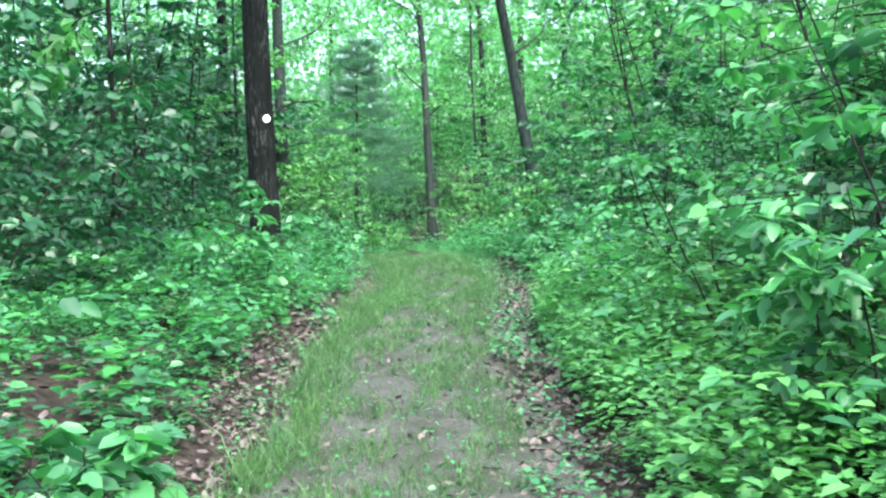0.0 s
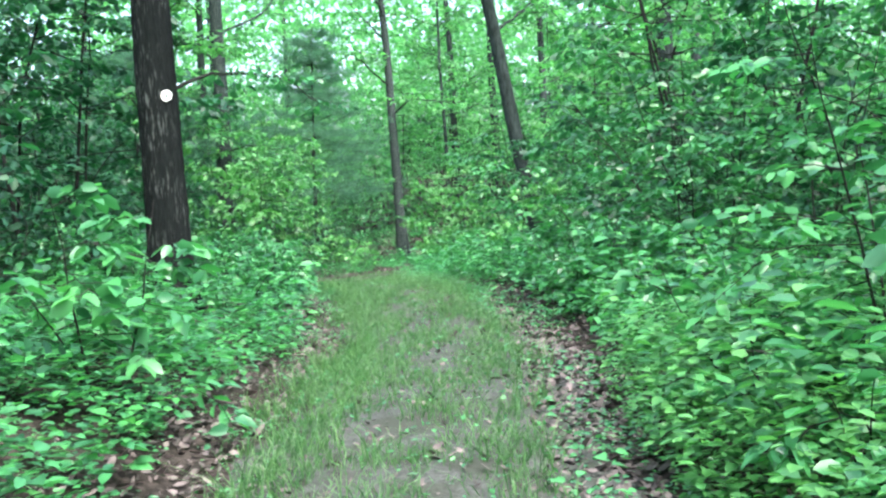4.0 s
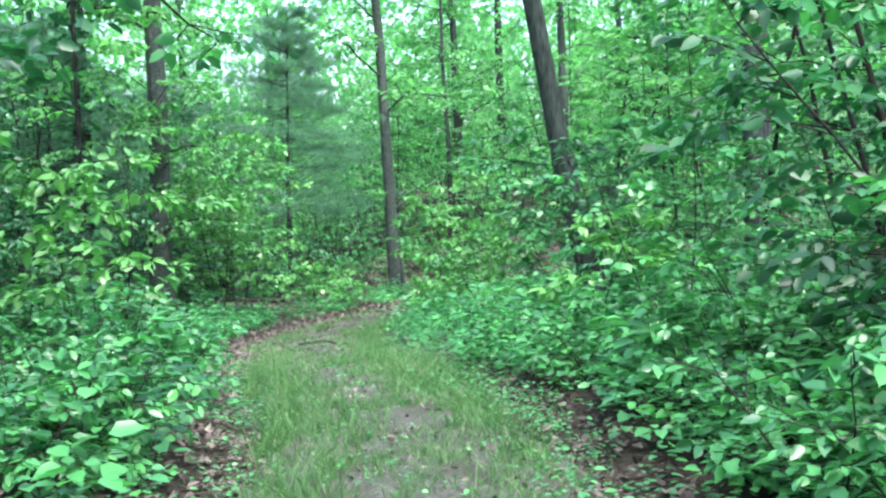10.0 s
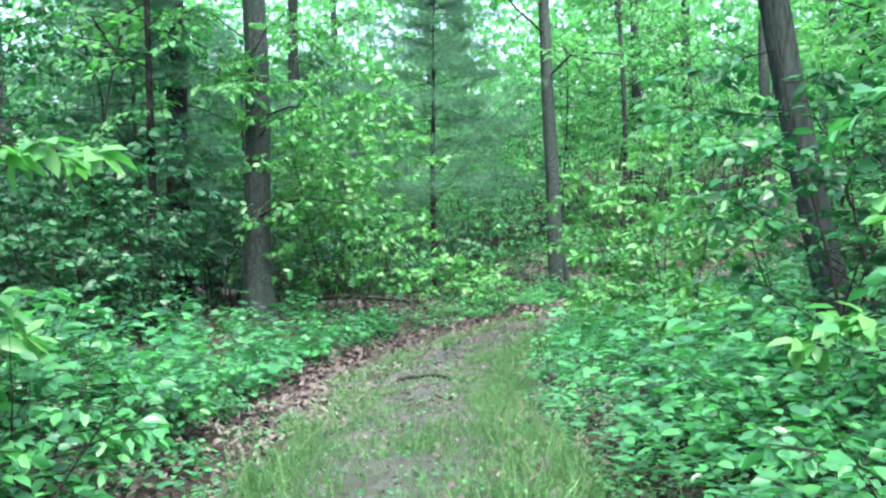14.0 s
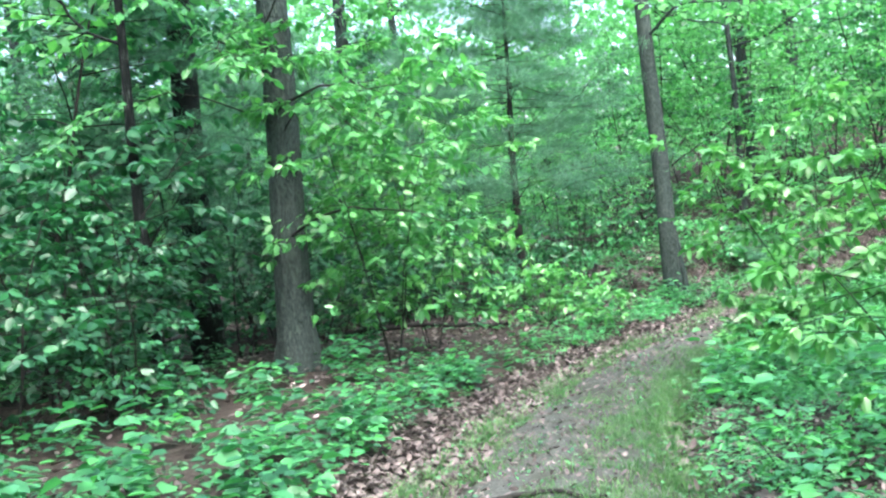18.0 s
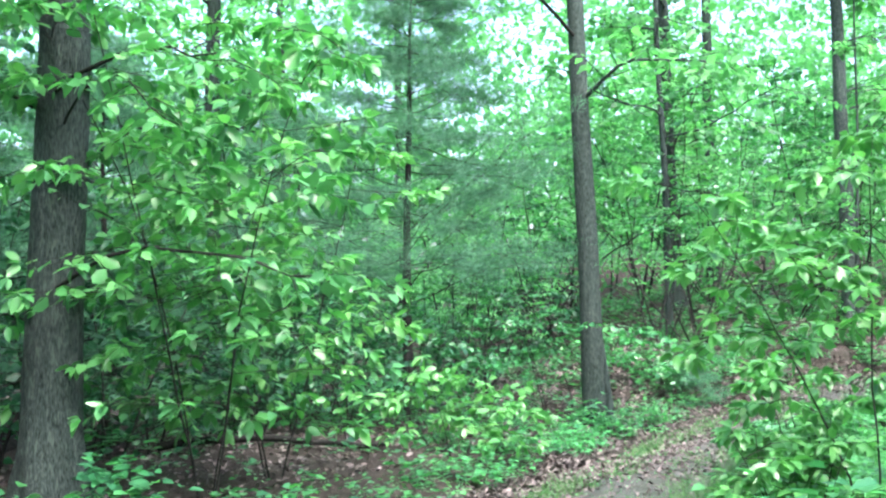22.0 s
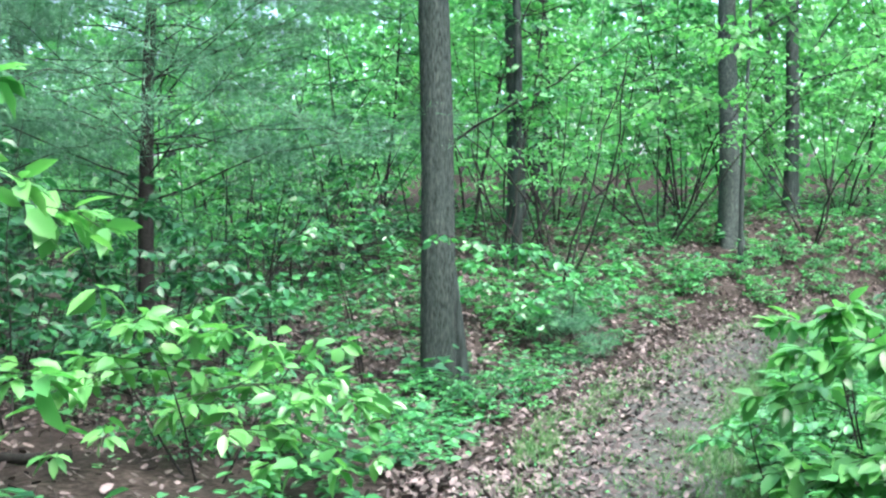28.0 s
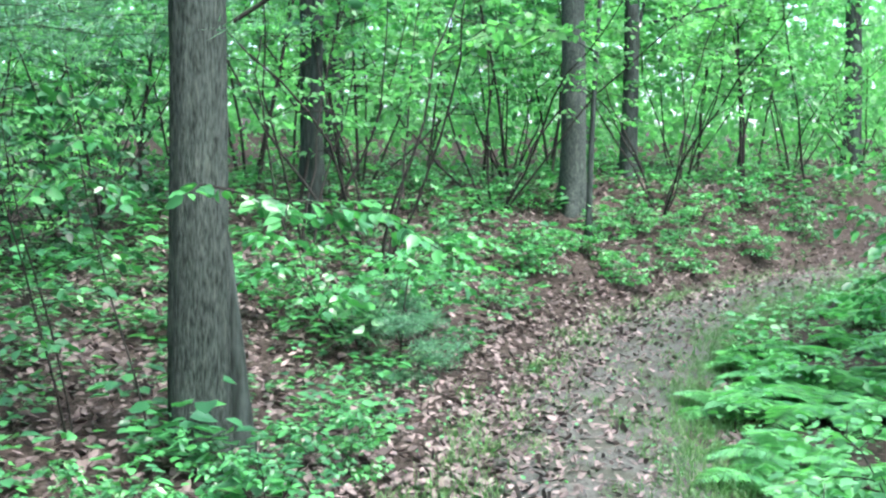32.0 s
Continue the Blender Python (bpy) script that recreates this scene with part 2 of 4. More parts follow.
def tube(points, radii, sides=6, slot=0):
    """A tapered limb along points."""
    p = np.asarray(points, dtype=float)
    r = np.asarray(radii, dtype=float)
    d = np.gradient(p, axis=0)
    d = unit(d)
    ref = np.array((1.0, 0, 0)) if abs(d[0][0]) < 0.8 else np.array((0, 1.0, 0))
    a = unit(np.cross(d, ref))
    b = np.cross(d, a)
    ang = np.arange(sides) * 2 * np.pi / sides
    ring = p[:, None] + r[:, None, None] * (np.cos(ang)[None, :, None] * a[:, None] + np.sin(ang)[None, :, None] * b[:, None])
    n = len(p)
    i = np.arange(n - 1)[:, None] * sides
    j = np.arange(sides)[None]
    k = (j + 1) % sides
    f = np.stack([i + j, i + k, i + sides + k, i + sides + j], -1).reshape(-1, 4)
    return ring.reshape(-1, 3), f, slot


def bent(start, direction, length, n, sag=0.0, wander=0.05):
    """Points of a twig that starts in a direction, wanders, and sags."""
    d = unit(np.asarray(direction, dtype=float))
    p = [np.asarray(start, dtype=float)]
    for k in range(n - 1):
        d = unit(d + rng.normal(0, wander, 3) + np.array((0, 0, -sag)))
        p.append(p[-1] + d * length / (n - 1))
    return np.array(p)


def spray(points, count, leaf, slot, flat=0.35, width=0.6, skip=0.15, tilt=0.6, plain=False, hang=0.45, gather=1.0):
    """Leaves set alternately along a twig, lying about level."""
    n = len(points)
    s = skip + (1 - skip) * (np.arange(count) + rng.random(count) * 0.8) / count
    s = np.clip(s, 0, 0.999) ** gather * (n - 1)
    i = s.astype(int)
    fr = (s - i)[:, None]
    at = points[i] * (1 - fr) + points[i + 1] * fr
    along = unit(points[i + 1] - points[i])
    side = unit(np.cross(along, (0, 0, 1.0)))
    sign = np.where(np.arange(count) % 2, 1.0, -1.0)[:, None]
    axis = along * rng.uniform(0.25, 0.9, (count, 1)) + side * sign + rng.normal(0, flat, (count, 3)) * (0.8, 0.8, 0.6)
    axis[:, 2] -= hang * rng.uniform(0.2, 1.6, count)
    up = np.array((0, 0, 1.0)) + rng.normal(0, tilt, (count, 3))
    L = leaf * rng.uniform(0.65, 1.25, count)
    stalk = unit(axis) * (leaf * 0.2)
    return leaves(at + stalk, axis, up, L, L * width * rng.uniform(0.85, 1.15, count), slot, plain=plain)


# ---- the ground's shape ----
TRAIL = np.array(((0.0, -14), (0, -2), (-0.15, 5), (-0.2, 9), (0.15, 13.5), (-0.2, 18), (-0.9, 22), (-1.35, 26), (-1.4, 29), (-1.0, 32), (-0.1, 35), (1.0, 38), (2.4, 41), (4.6, 44), (8.5, 47), (15, 50), (30, 54), (60, 58)))


def trail_offset(x, y):
    """Signed distance from the trail's middle line, left negative, and the y of the nearest point."""
    x, y = np.asarray(x, dtype=float), np.asarray(y, dtype=float)
    best = np.full(x.shape, 1e9)
    sign = np.zeros(x.shape)
    along = np.zeros(x.shape)
    for (ax, ay), (bx, by) in zip(TRAIL, TRAIL[1:]):
        dx, dy = bx - ax, by - ay
        t = np.clip(((x - ax) * dx + (y - ay) * dy) / (dx * dx + dy * dy), 0, 1)
        px, py = ax + t * dx, ay + t * dy
        d = np.hypot(x - px, y - py)
        near = d < best
        best = np.where(near, d, best)
        sign = np.where(near, np.where((x - px) * dy - (y - py) * dx > 0, 1.0, -1.0), sign)
        along = np.where(near, py, along)
    return best * sign, along


def wave(x, y, scale, seed):
    """A smooth uneven field about -1 to 1."""
    r = np.random.default_rng(seed)
    total = np.zeros(np.shape(x))
    for k in range(5):
        a = r.uniform(0, 2 * np.pi)
        w = r.uniform(0.6, 1.8) / scale
        total = total + np.sin((x * np.cos(a) + y * np.sin(a)) * w * 2 * np.pi + r.uniform(0, 6.28))
    return total / 3.0


def ground_z(x, y):
    x, y = np.asarray(x, dtype=float), np.asarray(y, dtype=float)
    off, along = trail_offset(x, y)
    base = np.interp(along, (-14, 0, 3, 7, 10, 13, 18, 21, 24, 27, 30, 34, 38, 41, 45, 52, 60), (-0.2, 0.0, 0.02, 0.22, 0.34, 0.28, 0.32, 0.24, 0.04, -0.1, -0.26, -0.36, -0.41, -0.32, 0.02, 0.55, 1.0))
    d = np.abs(off)
    crown = 0.05 * np.exp(-(off / 0.5) ** 2) - 0.05 * np.exp(-((d - 0.95) / 0.25) ** 2)
    bank = np.where(off > 0, np.interp(d, (1.1, 2.0, 6, 14, 40, 120), (0, 0.12, 0.5, 1.5, 4.5, 12)) * np.interp(along, (0, 24, 32, 40), (1, 1, 0.45, 0.25)),
                    np.interp(d, (1.1, 2.0, 6, 14, 40, 120), (0, 0.3, 0.38, 0.3, 0.9, 5)) * np.interp(along, (0, 6, 32, 38), (0.7, 1, 1, 0.35)))
    rough = 0.05 * wave(x, y, 1.7, 3) * np.clip((d - 0.9) / 1.5, 0, 1) + 0.14 * wave(x, y, 7, 4) * np.clip((d - 1.5) / 4, 0, 1)
    fine = 0.012 * wave(x, y, 0.5, 5)
    far = 0.02 * np.clip(np.hypot(x, y - 20) - 45, 0, 400)
    hill = np.interp(y - 40.2, (0, 2, 5, 10, 25, 80), (0, 0.22, 0.62, 1.15, 2.2, 6)) * np.clip((x + 4.0) / 4.0, 0, 1) * np.where(off < 0, np.clip((d - 1.2) / 2.0, 0, 1), 0)
    return base + crown + bank + rough + fine + far + hill


def sheet(xs, ys):
    X, Y = np.meshgrid(xs, ys, indexing="ij")
    Z = ground_z(X, Y)
    v = np.stack([X, Y, Z], -1).reshape(-1, 3)
    ny = len(ys)
    i = (np.arange(len(xs) - 1)[:, None] * ny + np.arange(ny - 1)[None]).ravel()
    f = np.stack([i, i + ny, i + ny + 1, i + 1], -1)
    return v, f


# ---- ground and path ----
xs = np.concatenate([-np.geomspace(400, 12, 24), np.arange(-11.5, 12.01, 0.25), np.geomspace(12.5, 400, 24)])
ys = np.concatenate([-np.geomspace(300, 6, 16) , np.arange(-5.5, 56.01, 0.3), np.geomspace(57, 500, 28)])
v, f = sheet(xs, ys)
ground = tagged(new("ground", smooth(mesh_of("ground", [(v, f, 0)], [SOIL]))), "brown woodland floor of soil and dead leaves", "ground", kind="structure")

# the path is a strip over the ground, its edges uneven
cy = np.arange(-12, 56, 0.25)
mid = np.stack([np.interp(cy, TRAIL[:, 1], TRAIL[:, 0]), cy], -1)
for _ in range(6):
    mid[1:-1] = (mid[:-2] + 2 * mid[1:-1] + mid[2:]) / 4
tangent = unit(np.gradient(mid, axis=0))
normal = np.stack([tangent[:, 1], -tangent[:, 0]], -1)
cols = np.linspace(-1, 1, 13)
edge_l = np.interp(mid[:, 1], (22, 27), (0.95, 0.6)) + 0.12 * wave(mid[:, 0], mid[:, 1], 1.3, 21)
edge_r = np.interp(mid[:, 1], (22, 27), (0.95, 0.8)) + 0.12 * wave(mid[:, 0], mid[:, 1], 1.3, 22)
wide = np.where(cols[None] < 0, edge_l[:, None], edge_r[:, None])
pts = mid[:, None] + normal[:, None] * (cols[None] * wide)[..., None]
z = ground_z(pts[..., 0], pts[..., 1]) + 0.02 - 0.035 * np.abs(cols[None]) ** 6
v = np.concatenate([pts, z[..., None]], -1).reshape(-1, 3)
i = (np.arange(len(cy) - 1)[:, None] * 13 + np.arange(12)[None]).ravel()
footpath = tagged(new("path", smooth(mesh_of("path", [(v, np.stack([i, i + 1, i + 14, i + 13], -1), 0)], [DIRT]))), "worn dirt footpath with thin grass", "path", kind="structure")


def on_path(count, lo, hi, a, b):
    """Random places along the path between y lo and hi, at offsets a to b from its middle."""
    k = rng.uniform(lo, hi, count)
    m = np.stack([np.interp(k, cy, mid[:, 0]), k], -1)
    n = np.stack([np.interp(k, cy, normal[:, 0]), np.interp(k, cy, normal[:, 1])], -1)
    o = rng.uniform(a, b, count)
    p = m + n * o[:, None]
    return p[:, 0], p[:, 1], o


# grass on the path, in tufts, thin along the worn middle
x, y, o = on_path(72000, -1.0, 50, -1.15, 1.15)
tuft = wave(x, y, 0.8, 31) + 0.8 * wave(x, y, 0.3, 32)
worn = np.interp(y, (0, 7, 10, 20, 23, 28, 60), (-0.2, -0.2, -0.3, -0.4, -0.1, 0.0, 0.0))
rim = np.where(o < 0, 0.84 + 0.25 * wave(x, y, 0.9, 35), np.interp(y, (5, 14, 18, 21, 26), (0.5, 0.52, 0.7, 0.95, 0.95)) + 0.16 * wave(x, y, 0.9, 36))
keep = tuft + 0.9 * np.clip(np.abs(o + 0.05) - 0.22, 0, 1) + 0.9 * np.clip(o - 0.1, 0, 1) * (y > 24) - np.where((o < 0) & (y > 26), 0.4, 0.0) - 0.45 * np.exp(-(((o - np.interp(y, (0, 14, 22), (-0.22, -0.15, 0.0))) / 0.28) ** 2)) > worn
keep &= np.abs(o) < rim
tall_blade = (np.interp(np.abs(o), (0.3, 0.75), (1.0, 1.9)) * np.where(y > 23, 0.65, 1.0))[keep]
x, y = x[keep], y[keep]
blades = []
for k in range(3):
    n = len(x)
    bx, by = x + rng.normal(0, 0.03, n), y + rng.normal(0, 0.03, n)
    at = np.stack([bx, by, ground_z(bx, by) + 0.01], -1)
    h = rng.uniform(0.02, 0.1, n) * rng.choice((0.7, 1.0, 1.0, 1.7), n) * tall_blade * (1 + 0.45 * wave(x, y, 0.6, 37)).clip(0.4)
    lean = rng.normal(0, 0.75, (n, 2))
    side = unit(np.concatenate([rng.normal(0, 1, (n, 2)), np.zeros((n, 1))], -1)) * 0.0026
    up = np.concatenate([lean * 0.45, np.ones((n, 1))], -1)
    tip = at + up * h[:, None] + np.concatenate([lean * h[:, None] * 0.6, np.zeros((n, 1))], -1)
    half = at + up * (h * 0.55)[:, None]
    q = np.stack([at - side, at + side, half + side * 0.8, half - side * 0.8, tip], 1).reshape(-1, 3)
    b = (np.arange(n) * 5)[:, None]
    blades.append((q, b + np.array([[0, 1, 2, 3]]), 0))
    blades.append((q, b + np.array([[3, 2, 4]]), 0))
x, y, o = on_path(13000, -1, 50, -1.05, 1.05)
keep = wave(x, y, 0.7, 33) + np.clip(np.abs(o) - 0.3, 0, 1) > np.interp(y, (0, 24, 30), (-0.2, -0.1, 0.35))
x, y = x[keep], y[keep]
n = len(x)
small = 0.03 * rng.uniform(0.5, 1.4, n)
blades.append(leaves(np.stack([x, y, ground_z(x, y) + 0.02 + 0.05 * rng.random(n)], -1), rng.normal(0, 1, (n, 3)) * (1, 1, 0.4), np.array((0, 0, 1.0)) + rng.normal(0, 0.4, (n, 3)), small, small * 0.7, 1, plain=True))
tagged(new("path_grass", mesh_of("path_grass", blades, [GRASS, LEAF_HERB])), "thin green grass tufts and small leaves along the path", "grass", kind="stuff")


def litter(count, lo, hi, a, b, size=0.075):
    x, y, o = on_path(count, lo, hi, a, b)
    at = np.stack([x, y, ground_z(x, y) + rng.uniform(0.008, 0.03, count)], -1)
    axis = np.concatenate([rng.normal(0, 1, (count, 2)), rng.normal(0, 0.3, (count, 1))], -1)
    up = np.array((0, 0, 1.0)) + rng.normal(0, 0.55, (count, 3))
    L = size * rng.uniform(0.6, 1.4, count)
    return leaves(at, axis, up, L, L * rng.uniform(0.35, 0.65, count), 0, droop=-0.25, plain=True)


dead = [litter(3400, -1, 16, 0.5, 1.0, 0.055), litter(3200, 7, 24, 0.6, 1.3, 0.062), litter(5200, -1, 24, -1.45, -0.9, 0.056), litter(9000, 23, 37, -1.4, -0.5, 0.065), litter(9000, 36, 52, -1.6, -0.15, 0.068), litter(2500, 24, 50, 0.7, 1.3),
        litter(4200, -1, 26, -0.9, 0.7, 0.045), litter(5000, 35, 50, -0.9, 0.45, 0.062), litter(3500, 24, 50, -0.5, 0.5, 0.05), litter(11000, 22, 50, -0.7, 0.7, 0.026), litter(9000, 30, 52, -7, -2.2, 0.06), litter(12000, 37, 50, -4.5, -1.2, 0.068), litter(20000, 40, 58, -12, -2, 0.085), litter(3500, 19, 30, 0.9, 3.5, 0.06), litter(4000, 0, 30, -5, -1.4), litter(6000, 0, 30, 1.4, 5)]
tagged(new("leaf_litter", mesh_of("leaf_litter", dead, [LITTER])), "brown curled dead leaves scattered along the path", "leaf litter", kind="stuff")


# ---- trees ----
def trunk_mesh(name, radius, height, lean, mat, ridge=0.05, sides=40, flare=1.35, seed=0):
    """A trunk: flared foot, ridged bark, slow taper."""
    r = np.random.default_rng(seed)
    fine = sides > 30
    zz = np.concatenate([np.linspace(-0.25, 6, 110 if fine else 30), np.linspace(6.3, height, 14)])
    ang = np.arange(sides) * 2 * np.pi / sides
    taper = np.interp(zz, (-0.25, 0.0, 0.45, 1.2, height), (flare * 1.15, flare, 1.08, 1.0, 0.28)) * radius
    wob = np.stack([np.sin(zz * 0.55 + r.uniform(0, 6)) * 0.03 + np.sin(zz * 1.4 + r.uniform(0, 6)) * 0.012, np.sin(zz * 0.5 + r.uniform(0, 6)) * 0.03], -1)
    wob -= wob[5]
    A, Z = np.meshgrid(ang, zz)
    bark = np.zeros_like(A)
    for k in range(9):
        m = r.integers(7, 19)
        bark += np.sin(m * A + Z * r.uniform(-1.6, 1.6) + 1.5 * np.sin(Z * r.uniform(0.7, 2.5) + r.uniform(0, 6)) + r.uniform(0, 6)) / 9
    bark += r.normal(0, 0.25, A.shape)
    roots = np.clip(1 - Z / 0.6, 0, 1) ** 2 * 0.22 * np.sin(4 * A + r.uniform(0, 6))
    R = taper[:, None] * (1 + ridge * bark + roots)
    X = R * np.cos(A) + (lean[0] * zz + wob[:, 0])[:, None]
    Y = R * np.sin(A) + (lean[1] * zz + wob[:, 1])[:, None]
    v = np.stack([X, Y, Z], -1).reshape(-1, 3)
    i = np.arange(len(zz) - 1)[:, None] * sides
    j = np.arange(sides)[None]
    k = (j + 1) % sides
    f = np.stack([i + j, i + k, i + sides + k, i + sides + j], -1).reshape(-1, 4)
    return smooth(mesh_of(name, [(v, f, 0)], [mat])), np.stack([lean[0] * zz + wob[:, 0], lean[1] * zz + wob[:, 1], zz], -1), taper


def crown_parts(root, spine, taper, low, count, reach, leaf, per, mat, bark, plain="bare"):
    """Limbs from the trunk between low and the top, each a part; twigs and a crown of leaf sprays on them."""
    twigs, crown = [], []
    top = spine[-1][2]
    for k in range(count):
        h = low + (top - low) * (k + rng.random()) / count
        i = int(np.searchsorted(spine[:, 2], min(h, top - 0.2)))
        a = rng.uniform(0, 2 * np.pi)
        length = reach * rng.uniform(0.6, 1.1) * (1 - 0.45 * (h - low) / max(top - low, 1))
        pts = bent(spine[i], (np.cos(a), np.sin(a), rng.uniform(0.15, 0.7)), length, 9, sag=0.03, wander=0.14)
        part_mesh("limb", smooth(mesh_of("limb", [tube(pts, np.linspace(min(0.034, taper[i] * 0.4), 0.012, 9), 6)], [bark])), root)
        for s in range(2, 9):
            for side in (-1, 1):
                d = unit(pts[s] - pts[s - 1])
                out = unit(np.cross(d, (0, 0, 1.0))) * side + d * 0.6 + rng.normal(0, 0.25, 3)
                tw = bent(pts[s], out, length * rng.uniform(0.3, 0.5), 5, sag=0.06, wander=0.15)
                twigs.append(tube(tw[::2], np.linspace(0.012, 0.004, 3), 3))
                crown.append(spray(tw, per, leaf, 0, flat=0.5, tilt=0.7, plain=plain))
    tagged(part_mesh("branchwork", mesh_of("branchwork", twigs, [bark]), root), kind="stuff")
    tagged(part_mesh("crown", mesh_of("crown", crown, [mat]), root), kind="stuff")


def tree(x, y, radius, height, lean=(0, 0), bark=BARK_FAR, ridge=0.05, low=5.0, limbs=15, reach=3.0, leaf=0.18, per=14, label="", seed=1, mat=LEAF_CANOPY, sides=28, flare=1.35):
    root = new("tree")
    root.location = (x, y, float(ground_z(x, y)))
    trunk, spine, taper = trunk_mesh("trunk", radius, height, lean, bark, ridge, sides, flare, seed)
    part_mesh("trunk", trunk, root)
    crown_parts(root, spine, taper, low, limbs, reach, leaf, per, mat, bark)
    return tagged(root, label, "tree")


def bough(root, points, radius, leaf, per, mat, bark):
    """A low leafy branch of a tree: one limb and its leaves, in the tree's own space."""
    base = np.array(root.location)
    p = np.array(points, dtype=float) - base
    k = np.linspace(0, 1, 9)
    kk = np.linspace(0, 1, len(p))
    q = np.stack([np.interp(k, kk, p[:, c]) for c in range(3)], -1)
    q[1:-1] += rng.normal(0, 0.03, (7, 3))
    part_mesh("bough", smooth(mesh_of("bough", [tube(q, np.linspace(radius, 0.004, 9), 6)], [bark])), root)
    if not per:
        return
    twigs, green = [], []
    for s in range(3, 9):
        for side in (-1, 1):
            d = unit(q[s] - q[s - 1])
            out = unit(np.cross(d, (0, 0, 1.0))) * side + d * 0.7
            tw = bent(q[s], out, 0.4, 5, sag=0.05, wander=0.1)
            twigs.append(tube(tw, np.linspace(0.005, 0.002, 5), 3))
            green.append(spray(tw, per, leaf, 0))
    tagged(part_mesh("branchwork", mesh_of("branchwork", twigs, [bark]), root), kind="stuff")
    tagged(part_mesh("foliage", mesh_of("foliage", green, [mat]), root), kind="stuff")


marked = tree(-2.33, 14.5, 0.185, 17, (-0.01, 0), BARK_DARK, 0.07, 5.5, 13, 3.4, label="tall oak with dark wet bark and pale lichen", seed=3, sides=72, flare=1.3)
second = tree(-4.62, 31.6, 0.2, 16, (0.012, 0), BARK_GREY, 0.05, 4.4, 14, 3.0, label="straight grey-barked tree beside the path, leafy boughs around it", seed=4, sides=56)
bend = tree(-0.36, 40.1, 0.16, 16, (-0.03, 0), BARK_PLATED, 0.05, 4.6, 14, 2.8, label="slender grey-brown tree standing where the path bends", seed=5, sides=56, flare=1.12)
leaning = tree(2.5, 26.1, 0.15, 15, (-0.17, 0.0), BARK_FAR, 0.05, 4.2, 13, 2.8, label="dark tree leaning over the path", seed=6)
tree(2.1, 49.9, 0.16, 16, (-0.02, 0), BARK_FAR, label="forked grey tree among the saplings", seed=7, low=4.5)
tree(-6.2, 65, 0.21, 18, label="tall pale trunk far back in the woods", seed=8, low=6)
tree(-6.5, 33.5, 0.2, 17, label="dark-barked tree behind leafy saplings", seed=9, bark=BARK_DARK, low=4)
tree(6.0, 29.8, 0.22, 16, label="stout grey tree on the bank above the path", seed=10, low=3.6)
tree(8.3, 52.0, 0.15, 15, label="stout trunk behind thin stems", seed=13, low=1.8)
tree(1.5, 46.5, 0.075, 14, label="thin grey tree behind the thicket", seed=11, low=3.5)
tree(5.67, 48.6, 0.18, 15, bark=BARK_GREY, label="grey tree behind the thin-stemmed thicket", seed=12, low=3.0)
tree(5.55, 47.8, 0.04, 9, (0.03, 0), label="thin dark forest tree on the slope", seed=14, low=2.4, limbs=8, reach=1.6, per=9)
bough(marked, ((-2.22, 14.6, 2.62), (-1.95, 15.3, 2.86), (-1.45, 16.4, 2.9), (-1.1, 17.3, 2.7)), 0.021, 0.1, 8, LEAF, TWIG)
for points in (((-4.62, 31.5, 3.5), (-4.9, 30.9, 3.75), (-4.65, 30.3, 3.6), (-4.25, 29.8, 3.3)), ((-4.7, 31.5, 2.9), (-5.3, 30.7, 3.25), (-5.8, 30.0, 3.1), (-6.1, 29.5, 2.7)), ((-4.6, 31.5, 4.2), (-5.0, 30.6, 4.5), (-5.0, 29.8, 4.3), (-4.8, 29.2, 3.9)), ((-4.55, 31.6, 2.7), (-4.1, 31.1, 3.0), (-3.7, 30.8, 2.9), (-3.4, 30.6, 2.6)), ((-4.6, 31.5, 3.9), (-4.2, 31.0, 4.3), (-3.8, 30.6, 4.3), (-3.5, 30.3, 4.0))):
    bough(second, points, 0.012, 0.105, 13, LEAF_FRESH, TWIG)
bough(second, ((-4.5, 31.45, 1.6), (-3.79, 31.0, 1.85), (-3.07, 30.7, 1.78), (-2.37, 30.4, 1.6)), 0.018, 0.11, 9, LEAF_FRESH, TWIG)
bough(second, ((-4.5, 31.45, 3.0), (-3.75, 30.95, 3.12), (-3.35, 30.7, 3.1), (-2.9, 30.4, 2.9)), 0.018, 0.11, 9, LEAF_FRESH, TWIG)
bough(bend, ((-0.5, 40.0, 5.4), (-1.2, 39, 6.0), (-1.5, 38.6, 6.3), (-1.95, 38.0, 5.95)), 0.03, 0.1, 0, LEAF, TWIG)
bough(bend, ((-0.2, 40.0, 2.1), (0.5, 39.8, 2.5), (1.3, 39.7, 3.0)), 0.014, 0.09, 8, LEAF, TWIG)
bough(bend, ((-0.55, 39.95, 1.15), (-0.5, 39.6, 1.2), (0.1, 39.3, 1.1), (0.5, 39.3, 1.0)), 0.006, 0.09, 14, LEAF, TWIG)
side = np.array(((0.24, -0.03, -0.2), (0.23, -0.03, 0.0), (0.205, -0.02, 0.3), (0.17, 0.0, 0.7), (0.12, 0.02, 1.15), (0.06, 0.03, 1.5)))
part_mesh("side_stem", smooth(mesh_of("side_stem", [tube(side, (0.1, 0.08, 0.062, 0.052, 0.045, 0.02), 20)], [BARK_FAR])), bend)
tree(-4.0, 13.5, 0.035, 9, label="thin dark forest tree behind the undergrowth", seed=15, bark=BARK_DARK, low=3.0, limbs=8, reach=1.7, per=9)
tree(-5.5, 29.9, 0.06, 8, label="thin dark forest tree beside a grey trunk", seed=16, bark=BARK_DARK, low=3.0, limbs=8, reach=1.7, per=9)
